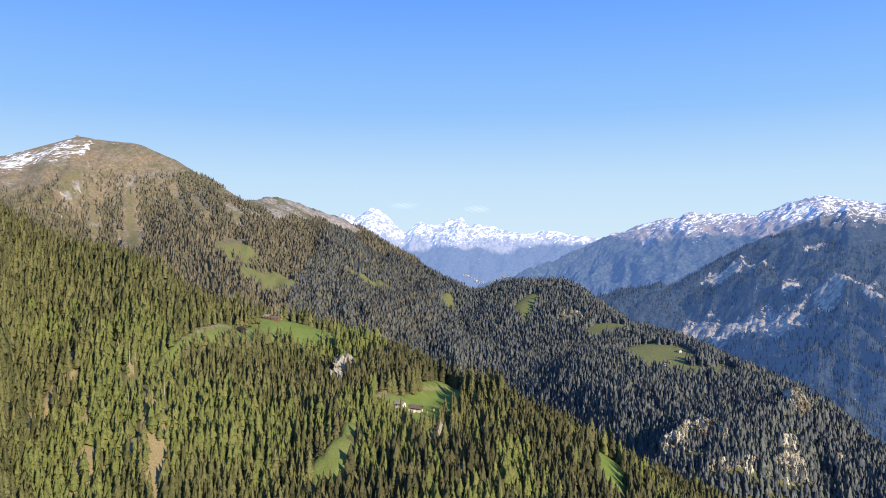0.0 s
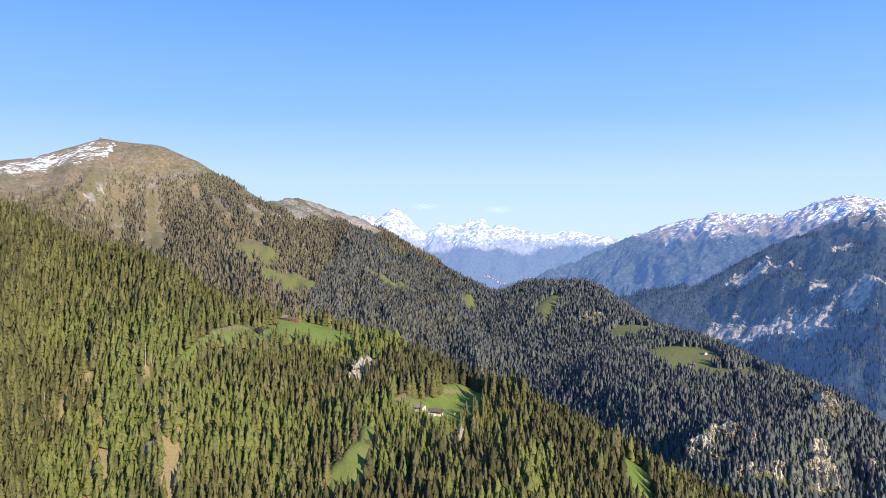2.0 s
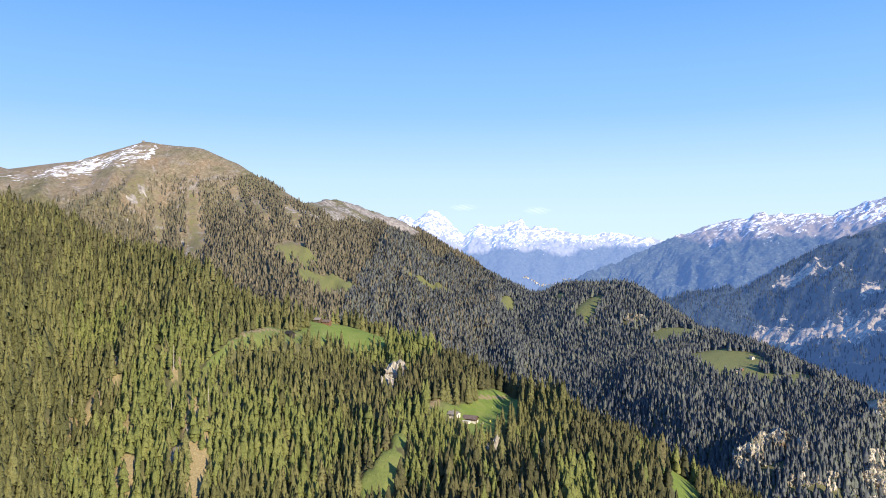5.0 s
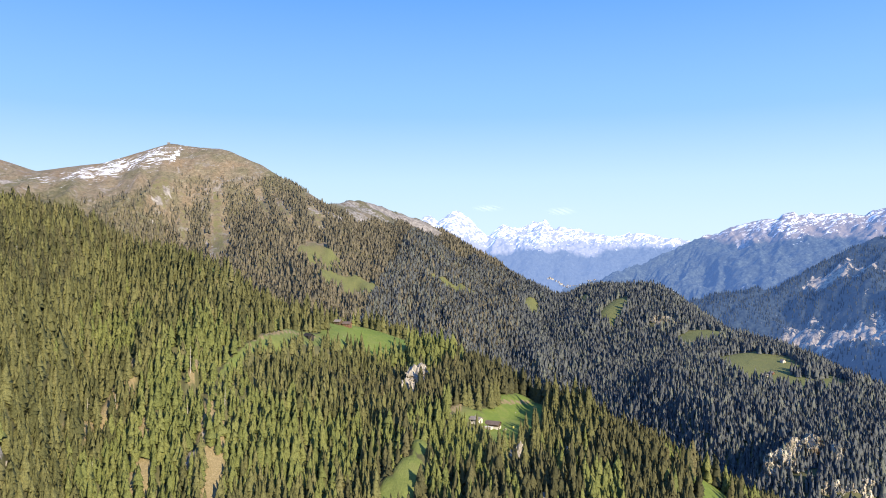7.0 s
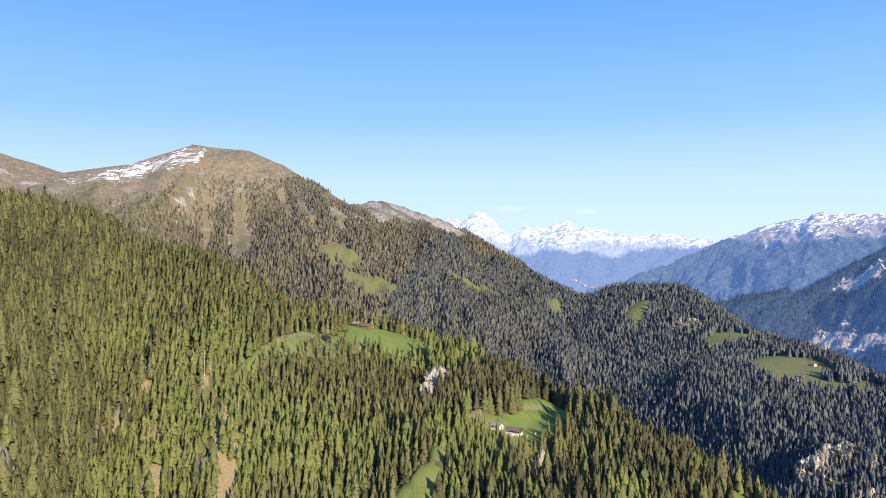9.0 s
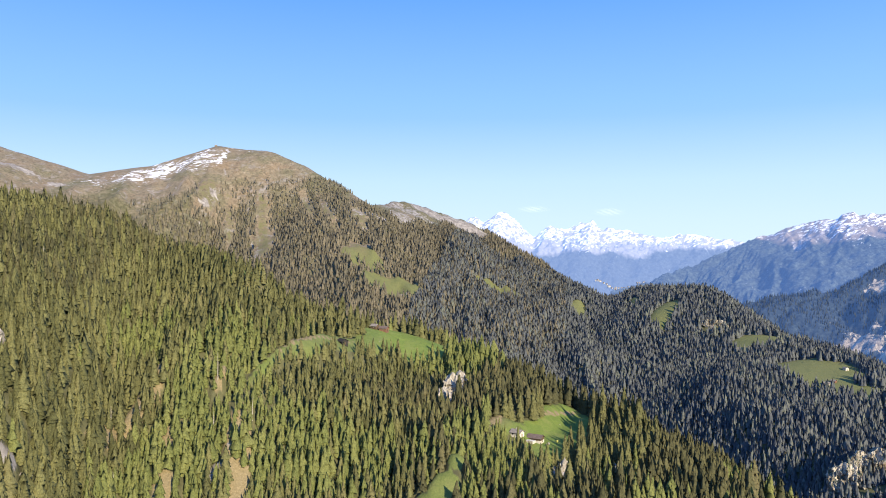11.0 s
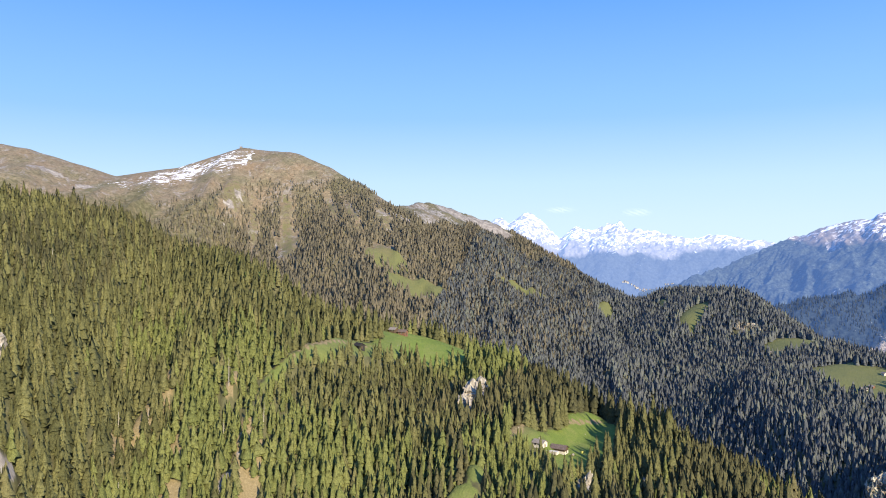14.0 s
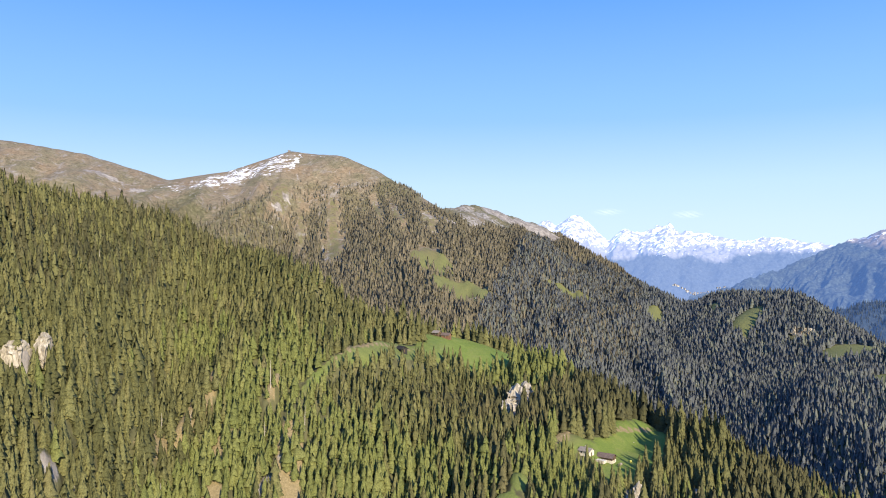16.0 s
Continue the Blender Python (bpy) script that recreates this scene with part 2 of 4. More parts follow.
def cliff_material():
    """Cream limestone with upright stains, brown breaks and tufts of grass on every ledge."""
    m, n, l, b = material("weathered_cliff_rock")
    g = n.new("ShaderNodeNewGeometry")
    mp = n.new("ShaderNodeMapping")
    mp.inputs["Scale"].default_value = (1, 1, 0.35)
    l.new(g.outputs["Position"], mp.inputs[0])
    flutes = noise_node(n, l, 0.10, 9, 0.66, 0.5, mp.outputs[0])
    stain = noise_node(n, l, 0.045, 6, 0.65, 0.8, mp.outputs[0])
    tufts = noise_node(n, l, 0.22, 6, 0.7, 0.2, g.outputs["Position"])
    r = ramp(n, [(0.32, (0.13, 0.105, 0.078)), (0.45, (0.33, 0.29, 0.23)), (0.64, (0.54, 0.49, 0.40))])
    l.new(flutes.outputs[0], r.inputs[0])
    w = ramp(n, [(0.40, (0.42, 0.36, 0.30)), (0.52, (0.95, 0.93, 0.9)), (0.66, (1.12, 1.1, 1.06))])
    l.new(stain.outputs[0], w.inputs[0])
    c = mixed(n, l, 1.0, r.outputs[0], w.outputs[0], "MULTIPLY")
    up = n.new("ShaderNodeSeparateXYZ")
    l.new(g.outputs["True Normal"], up.inputs[0])
    flat = arith(n, l, "MULTIPLY_ADD", tufts.outputs[0], 1.3, -0.65)
    flat = arith(n, l, "ADD", up.outputs["Z"], flat)
    edge = ramp(n, [(0.64, (0, 0, 0)), (0.80, (1, 1, 1))])
    l.new(flat, edge.inputs[0])
    l.new(mixed(n, l, edge.outputs[0], c, (0.070, 0.078, 0.042)), b.inputs["Base Color"])
    b.inputs["Roughness"].default_value = 0.95
    bumped(n, l, b, flutes.outputs[0], 1.0, 0.6)
    return m


CLIFF_ROCK = cliff_material()
DARK_WOOD = plain_material("weathered_boards", (0.05, 0.035, 0.022), (0.16, 0.11, 0.07), 2.5, 0.9, 0.4, (1, 1, 0.15))
CHARRED = plain_material("sun_blackened_boards", (0.014, 0.013, 0.013), (0.05, 0.046, 0.043), 2.5, 0.9, 0.4, (1, 1, 0.15))
RED_WOOD = plain_material("reddish_boards", (0.12, 0.062, 0.04), (0.25, 0.135, 0.085), 2.5, 0.9, 0.4, (1, 1, 0.15))
PLASTER = plain_material("cream_plaster", (0.48, 0.43, 0.34), (0.66, 0.60, 0.48), 1.2, 0.9, 0.2)
SHINGLE = plain_material("grey_shingles", (0.15, 0.125, 0.10), (0.30, 0.255, 0.21), 3.0, 0.8, 0.4)
DARK_SHINGLE = plain_material("brown_shingles", (0.07, 0.05, 0.04), (0.19, 0.14, 0.11), 3.0, 0.85, 0.4)
METAL = plain_material("grey_metal", (0.22, 0.22, 0.23), (0.45, 0.45, 0.46), 2.0, 0.5, 0.1)
GLASS, _n, _l, _b = material("window_glass")
_b.inputs["Base Color"].default_value, _b.inputs["Roughness"].default_value = (0.02, 0.025, 0.03, 1), 0.1

# ---- lie of the land ----


def lattice(i, j, seed):
    h = (i.astype(np.int64) * 374761393 + j.astype(np.int64) * 668265263 + seed * 2147483647) & 0xFFFFFFFF
    h = ((h ^ (h >> 13)) * 1274126177) & 0xFFFFFFFF
    return ((h ^ (h >> 16)) & 0xFFFF) / 65535.0


def value_noise(x, y, seed):
    i, j = np.floor(x), np.floor(y)
    u, v = x - i, y - j
    u, v = u * u * u * (u * (u * 6 - 15) + 10), v * v * v * (v * (v * 6 - 15) + 10)
    a, b = lattice(i, j, seed), lattice(i + 1, j, seed)
    c, d = lattice(i, j + 1, seed), lattice(i + 1, j + 1, seed)
    return (a + (b - a) * u) * (1 - v) + (c + (d - c) * u) * v - 0.5


def fbm(x, y, size, seed, octaves=4, gain=0.5):
    total, amp = 0.0, 1.0
    for k in range(octaves):
        total = total + amp * value_noise(x / size + 17.3 * k, y / size - 9.1 * k, seed + k)
        size, amp = size / 2.03, amp * gain
    return total


def soft_plus(v, width):
    return width * np.logaddexp(0, v / width)


# Crest lines: x, y, height, slope on the near side, slope on the far side, then the distance at which the near side steepens, and by how much
SPUR = [
    (-800, -400, 230, 0.6, 0.4, 300, 0.1), (-640, 60, 150, 0.6, 0.4, 300, 0.1), (-500, 340, 82, 0.60, 0.45, 200, 0.2),
    (-418, 508, 37, 0.58, 0.5, 160, 0.25), (-370, 620, 18, 0.52, 0.55, 140, 0.3), (-319, 636, -9, 0.55, 0.55, 140, 0.3),
    (-240, 612, -21, 0.66, 0.6, 130, 0.2), (-192, 668, -60, 0.32, 0.6, 110, 0.35), (-150, 716, -69, 0.22, 0.6, 88, 0.3),
    (-95, 690, -82, 0.18, 0.6, 100, 0.3), (-38, 650, -93, 0.15, 0.6, 140, 0.6), (8, 634, -120, 0.06, 0.6, 128, 0.6)]
SPUR_END = [
    (8, 634, -120, 0.06, 0.6, 128, 0.6), (41, 620, -126, 0.14, 0.6, 110, 0.6), (102, 620, -147, 0.40, 0.6, 110, 0.4), (146, 625, -180, 0.45, 0.6, 110, 0.4), (232, 640, -215, 0.5, 0.6, 110, 0.3),
    (335, 660, -262, 0.55, 0.6, 110, 0.3), (600, 760, -420, 0.5, 0.5, 200, 0.2)]
RIDGE = [
    (-27, 2500, -122, 0.45, 0.4, 300, 0.1), (139, 2400, -148, 0.45, 0.4, 300, 0.1), (199, 2250, -99, 0.45, 0.45, 250, 0.1),
    (338, 2050, -93, 0.42, 0.75, 250, 0.1), (381, 1950, -131, 0.40, 0.85, 260, 0.15), (420, 1800, -180, 0.28, 0.8, 260, 0.3),
    (507, 1600, -196, 0.17, 0.6, 270, 0.6), (559, 1420, -224, 0.13, 0.6, 290, 0.9), (601, 1220, -245, 0.15, 0.7, 260, 1.0),
    (663, 1150, -302, 0.35, 0.7, 150, 0.6), (803, 1150, -414, 0.5, 0.7, 150, 0.3)]
MASSIF = [
    (-2700, 1850, 440, 0.5, 0.4, 500, 0.0), (-2072, 2122, 397, 0.48, 0.4, 500, 0.0), (-1833, 2189, 353, 0.42, 0.4, 500, 0.0),
    (-1577, 2290, 266, 0.30, 0.4, 500, 0.1), (-1400, 2360, 297, 0.38, 0.4, 500, 0.0), (-1204, 2452, 373, 0.52, 0.5, 500, 0.0), (-1112, 2450, 358, 0.54, 0.5, 500, 0.0),
    (-999, 2430, 346, 0.55, 0.5, 500, 0.0), (-886, 2400, 296, 0.55, 0.5, 500, 0.0), (-700, 2300, 196, 0.48, 0.5, 500, 0.0),
    (-634, 2380, 155, 0.42, 0.5, 500, 0.0)]
MASSIF_END = [
    (-634, 2380, 160, 0.42, 0.5, 500, 0.0), (-645, 2950, 196, 0.45, 0.5, 500, 0.0), (-533, 3050, 170, 0.42, 0.5, 500, 0.0), (-416, 3050, 130, 0.40, 0.5, 500, 0.0),
    (-189, 2950, 0, 0.38, 0.5, 500, 0.0), (-30, 2800, -125, 0.38, 0.45, 500, 0.0), (95, 2700, -183, 0.35, 0.4, 500, 0.0)]


def crest(x, y, line, soft):
    """Height of a landform that falls away on both sides of its crest line, and how far it lies below that line."""
    parts = []
    for a, b in zip(line[:-1], line[1:]):
        ux, uy = b[0] - a[0], b[1] - a[1]
        length = math.hypot(ux, uy)
        ux, uy = ux / length, uy / length
        along = np.clip(((x - a[0]) * ux + (y - a[1]) * uy) / length, 0, 1)
        dx, dy = x - a[0] - along * length * ux, y - a[1] - along * length * uy
        d = np.hypot(dx, dy)
        side = (dx * uy - dy * ux) / np.maximum(d, 1e-6)  # +1 on the near side
        w = 0.5 + 0.5 * np.clip(side * 1.5, -1, 1)
        v = [a[k] + (b[k] - a[k]) * along for k in range(2, 7)]
        fall = (v[2] + (v[1] - v[2]) * w) * (np.sqrt(d * d + soft * soft) - soft) + w * v[4] * soft_plus(d - v[3], 12)
        parts.append((d, v[0] - fall, fall))
    least = np.min([p[0] for p in parts], axis=0)
    share = [np.exp(-(p[0] - least) / (0.06 * least + 3)) for p in parts]
    total = np.sum(share, axis=0)
    best = np.sum([q * p[1] for q, p in zip(share, parts)], axis=0) / total
    under = np.sum([q * p[2] for q, p in zip(share, parts)], axis=0) / total
    return best, under


# Meadows and bare patches: x, y, half length, half width, heading of the length in degrees
MEADOWS = [
    (-5, 581, 60, 22, 78), (-132, 682, 56, 33, 8), (-160, 628, 50, 13, 72), (-184, 556, 32, 5.5, 66), (119, 534, 13, 26, 0), (-240, 607, 14, 5, 10),
    (-415, 1785, 84, 42, -14), (-520, 1875, 50, 44, -35), (-207, 2045, 62, 36, 5), (15, 2165, 24, 62, 0), (222, 1985, 32, 64, -25),
    (402, 1750, 72, 46, -30), (430, 1535, 80, 52, -20), (470, 1440, 104, 56, -55), (165, 2150, 12, 36, 0), (215, 610, 10, 6, 30), (-70, 492, 9, 14, -20), (-64, 510, 5, 8, 25), (-80, 484, 6, 9, 0), (-41, 558, 17, 6, 48)]
# Groups of trees that stand within the meadows
GROVES = [(502, 1440, 36, 13, -30), (-455, 1850, 34, 9, -20), (-520, 1850, 16, 8, 0)]
# Bare gullies and open slopes of the big mountain
GULLIES = [(-880, 2090, 20, 190, 26), (-985, 2090, 13, 130, 26), (-835, 1990, 34, 110, 26), (-1075, 2140, 30, 80, 20), (-600, 2120, 18, 80, 30), (-700, 2130, 13, 110, 30), (-545, 1930, 30, 40, 30), (-780, 2180, 12, 120, 28)]
SOIL = [
    (-254, 502, 5, 21, 8), (-226, 470, 7, 18, 12), (-183, 468, 7, 38, 22), (-259, 459, 5, 14, 10), (-217, 448, 6, 13, 5), (-48, 556, 13, 5, 60), (-20, 602, 42, 2.4, 50),
    (-216, 512, 3, 10, 4), (-231, 478, 4, 12, 0), (-238, 598, 9, 3, 10), (-258, 488, 4, 15, 8), (-178, 590, 44, 1.8, 72), (352, 1722, 34, 14, 0)]
CRAGS = [(-84, 612, 7, 28, 4), (-2, 518, 5, 5, 0), (29, 530, 3, 5, 0), (-291, 402, 4, 3, 10), (-254, 380, 5, 4, 10), (-194, 464, 6, 7, 10), (13, 482, 4, 4, 0), (325, 1878, 30, 8, -15),
    (-1650, 2070, 60, 13, 20), (-1540, 2085, 36, 12, 30), (-1045, 2015, 17, 9, 40), (-880, 2010, 9, 22, 10), (-1060, 2100, 12, 9, 20), (-612, 2148, 22, 13, -20), (-575, 2160, 16, 10, 0), (-1067, 2141, 10, 26, -20), (-847, 1936, 14, 22, -20), (-322, 2180, 18, 9, 0), (-538, 2145, 12, 10, 0), (-590, 2960, 120, 50, 0), (-450, 3000, 110, 44, 0)]
# Clear of trees, so that what stands there is seen: in front of the crags and the farmstead
OPENINGS = [(-84, 592, 8, 24, 4), (-26, 545, 16, 6, 15), (-28, 552, 16, 10, 0), (-2, 512, 8, 10, 0), (-291, 392, 7, 6, 0), (-164, 600, 9, 9, 0), (325, 1866, 36, 12, -15), (112, 508, 14, 12, 0)]


# Cliffs of the ridge's end: x, y, foot, width, height, heading, seed, how many spruces on the ledges, label
CLIFFS = [
    (366, 1100, -320, 84, 64, -14, 21, 0.008, "tall cream limestone cliff among dark spruces"),
    (398, 1120, -298, 46, 44, -5, 22, 0.015, "cream limestone cliff with dark clefts above spruces"),
    (424, 1094, -290, 22, 34, 12, 23, 0.01, "narrow pale limestone rib among spruces"),
    (424, 1054, -322, 96, 32, -8, 24, 0.02, "low broken limestone band among spruces on the ridge"),
    (500, 1056, -338, 66, 60, 4, 26, 0.012, "broad limestone wall beneath spruces"),
    (512, 1092, -300, 34, 30, 0, 27, 0.015, "small pale limestone step above the wall"),
    (564, 1162, -264, 34, 46, 6, 28, 0.01, "cream limestone bastion at the ridge's shoulder"),
    (588, 1096, -318, 20, 22, 6, 29, 0.01, "pale limestone scar on a dark spur")]
OPENINGS += [(c[0], c[1] - 1, 0.44 * c[3], 6, c[5]) for c in CLIFFS]
# Where the soil lies bare; under the woods the floor lies lower than there
SPUR_OPEN = MEADOWS[:6] + MEADOWS[15:] + CRAGS[:7] + SOIL[:12]
RIDGE_OPEN = MEADOWS[9:15] + [(450, 1100, 140, 60, 0), (325, 1878, 34, 12, -15)]


def patch(x, y, e, fray=0.0):
    """1 in the middle of an ellipse, 0.5 at its rim, 0 well outside it."""
    c, s = math.cos(radians(e[4])), math.sin(radians(e[4]))
    u, v = ((x - e[0]) * c + (y - e[1]) * s) / e[2], ((y - e[1]) * c - (x - e[0]) * s) / e[3]
    r = np.hypot(u, v)
    if fray:
        r = r * (1 + fray * fbm(x, y, max(8.0, min(e[2], e[3])), 5, 3))
    return np.clip(1.5 - r, 0, 1)


def union(x, y, patches, fray=0.5):
    out = np.zeros(np.shape(x))
    for e in patches:
        near = (np.abs(x - e[0]) < 2.2 * max(e[2], e[3])) & (np.abs(y - e[1]) < 2.2 * max(e[2], e[3]))
        if near.any():
            out[near] = np.maximum(out[near], patch(x[near], y[near], e, fray))
    return out


def ground_height(x, y):
    x, y = np.asarray(x, float), np.asarray(y, float)
    floor = -640 + 0.115 * np.clip(y, -500, 4200) - 70 * np.clip((x - 500) / 400, 0, 1) - 150 * np.clip((y - 3100) / 500, 0, 1)
    def form(soft, *lines):
        parts = [crest(x, y, line, soft) for line in lines]
        if len(parts) == 1:
            return parts[0]
        (a, da), (b, db) = parts
        return np.maximum(a, b), np.where(a > b, da, db)

    spur, under = form(12, SPUR, SPUR_END)
    spur = spur + 13 * np.clip(1 - under / 75, 0, 1) * np.clip((-215 - x) / 50, 0, 1)
    spur = spur - 8 * (1 - np.clip(2 * union(x, y, SPUR_OPEN, 0.0), 0, 1))
    calm = (1 - 0.85 * np.clip(union(x, y, MEADOWS[:6], 0.0) * 1.6, 0, 1)) * (0.25 + 0.75 * np.clip(under / 45, 0, 1))
    spur = spur + calm * (8 * fbm(x, y, 75, 11, 5) + 4 * (np.abs(fbm(x + 0.35 * y, y * 0.25, 26, 31, 3)) - 0.16))
    ridge, under = form(25, RIDGE)
    ridge = ridge - 6 * (1 - np.clip(2 * union(x, y, RIDGE_OPEN, 0.0), 0, 1))
    ridge = ridge + (0.12 + 0.88 * np.clip(under / 60, 0, 1)) * (26 * fbm(x, y, 170, 21, 5) - 20 * (np.abs(fbm(x, y, 120, 25, 4)) - 0.15)) * (1 - 0.8 * union(x, y, MEADOWS[9:15], 0.0))
    ridge = ridge - 16 * patch(x, y, (549, 1062, 80, 13, 78))
    massif, under = form(18, MASSIF, MASSIF_END)
    massif = massif - 5 * (1 - np.clip(2 * union(x, y, MEADOWS[6:9], 0.0), 0, 1)) * np.clip((200 - massif) / 60, 0, 1)
    deep = 0.02 + 0.98 * np.clip(under / 170, 0, 1)
    massif = massif + deep * (34 * fbm(x, y, 330, 41, 6) - 90 * (np.abs(fbm(x + 0.2 * y, y * 0.35, 140, 51, 5)) - 0.15)) + (1 + 4 * np.clip(under / 40, 0, 1)) * fbm(x, y, 40, 61, 4)
    crag = np.clip(1.6 * patch(x, y, (-540, 2850, 190, 330, 0)), 0, 1)
    massif = massif + crag * (26 * (np.abs(fbm(x, y, 110, 67, 4)) - 0.12) + 8 * fbm(x, y, 45, 68, 3))
    rest = np.maximum(np.maximum(ridge, massif), floor + 8 * fbm(x, y, 200, 71, 4))
    k = 22.0
    return np.where(np.abs(spur - rest) > 6 * k, np.maximum(spur, rest), k * np.logaddexp(spur / k, rest / k))


def height_at(x, y):
    return float(ground_height(np.array([float(x)]), np.array([float(y)]))[0])


def mesh_from(name, verts, quads, mat, smooth=True):
    """A mesh from arrays; quads or triangles by the width of the face array."""
    me = bpy.data.meshes.new(name)
    k = quads.shape[1]
    me.vertices.add(len(verts))
    me.vertices.foreach_set("co", np.ascontiguousarray(verts, dtype=np.float32).ravel())
    me.loops.add(quads.size)
    me.loops.foreach_set("vertex_index", np.ascontiguousarray(quads, dtype=np.int32).ravel())
    me.polygons.add(len(quads))
    me.polygons.foreach_set("loop_start", np.arange(0, quads.size, k, dtype=np.int32))
    me.polygons.foreach_set("use_smooth", np.full(len(quads), smooth))
    me.update(calc_edges=True)
    me.materials.append(mat)
    return me


def layer(me, name, values):
    me.attributes.new(name, "FLOAT", "POINT").data.foreach_set("value", np.ascontiguousarray(values, dtype=np.float32))


def grid_faces(rows_n, cols_n, wrap=False):
    i, j = np.meshgrid(np.arange(rows_n - 1), np.arange(cols_n if wrap else cols_n - 1), indexing="ij")
    a = i * cols_n + j
    b = i * cols_n + (j + 1) % cols_n
    return np.stack([a.ravel(), b.ravel(), (b + cols_n).ravel(), (a + cols_n).ravel()], 1)


def tree_line(x, y, z):
    """How far the woods of the big mountain have thinned out: 0 below the tree line, 1 above it."""
    return np.clip((z - 165 + 95 * fbm(x, y, 240, 81, 4) + 170 * fbm(x + 0.15 * y, y * 0.16, 75, 85, 3)) / 150, 0, 1)


def build_ground():
    ang = np.concatenate([np.linspace(-180, -66, 40, endpoint=False), np.linspace(-66, 44, 420, endpoint=False), np.linspace(44, 180, 46, endpoint=False)])
    rad = np.concatenate([[1.0, 60, 120, 180], np.geomspace(230, 900, 170), np.geomspace(908, 4750, 170)])
    a, r = np.meshgrid(np.radians(ang), rad)
    x, y = (r * np.sin(a)).ravel(), (r * np.cos(a)).ravel()
    z = ground_height(x, y)
    me = mesh_from("ground", np.stack([x, y, z], 1), grid_faces(len(rad), len(ang), True)[:, ::-1], GROUND)
    far = np.clip((np.hypot(x, y) - 1500) / 200, 0, 1) * np.clip((-x + 150) / 100, 0, 1)
    layer(me, "alpine", far * np.clip(0.40 + np.maximum(tree_line(x, y, z), union(x, y, GULLIES, 0.9)), 0, 1))
    layer(me, "grass", np.maximum(union(x, y, MEADOWS), 0.52 * union(x, y, GULLIES, 0.9)))
    layer(me, "dry", np.clip((np.hypot(x, y) - 1300) / 300, 0, 0.68) + 0.3 * np.clip(union(x, y, GULLIES, 0.9), 0, 1) + 0.35 * patch(x, y, (-72, 500, 30, 40, 0)) + 0.8 * patch(x, y, (-50, 560, 16, 12, 60)) + 0.4 * patch(x, y, (-180, 590, 70, 26, 72), 0.5))
    layer(me, "soil", union(x, y, SOIL, 0.8))
    layer(me, "rock", np.maximum(union(x, y, CRAGS, 0.9), 0.54 * union(x, y, [(-530, 2330, 60, 110, 0), (-560, 2600, 90, 170, 0), (-540, 2930, 150, 110, 0)], 0.9)))
    field = patch(x, y, (-1285, 2285, 185, 72, 34), 0.7)
    tongue = patch(x, y, (-1134, 2346, 74, 7, 99), 0.3)
    snow = np.maximum(field * 0.455, tongue * 0.9)
    layer(me, "snow", np.clip(snow, 0, 1) * (z > 180))
    return tagged(new("ground", me), "forested alpine hillsides with meadows, crags and a bare grassy peak", "ground", kind="structure")


build_ground()

# ---- far ranges ----
# Crest lines of the ranges across the main valley: x, y, height
# first point lies out of view, added so its shadow covers the lower right
NEAR_RANGE = [(3300, 3650, 360), (2725, 3700, 313), (2415, 3700, 186), (2230, 3730, 190), (2047, 3750, 226), (1851, 3700, 162), (1691, 3660, 98), (1535, 3620, 42), (1416, 3600, -10), (1261, 3550, -88), (1110, 3500, -150), (819, 3400, -180), (600, 3300, -250)]
SIDE_RANGE = [(2758, 3950, 304), (2426, 4100, 247), (2139, 4150, 297), (1973, 4200, 269), (1802, 4250, 198), (1640, 4300, 200), (1463, 4350, 212), (1228, 4400, 154), (1038, 4450, 98), (835, 4330, 20), (650, 4200, -55), (523, 4080, -92), (330, 3950, -150), (180, 3850, -195)]
SNOW_RANGE = [(-1000, 4600, 175), (-794, 4650, 165), (-652, 4650, 206), (-600, 4650, 226), (-550, 4650, 205), (-490, 4650, 236), (-422, 4650, 252), (-390, 4650, 238), (-333, 4650, 190), (-245, 4650, 130), (-180, 4650, 152), (-138, 4650, 160), (-50, 4650, 150), (40, 4650, 180), (106, 4650, 198), (234, 4650, 152), (411, 4650, 118), (480, 4650, 112), (624, 4650, 106), (908, 4640, 82), (1150, 4640, 60)]


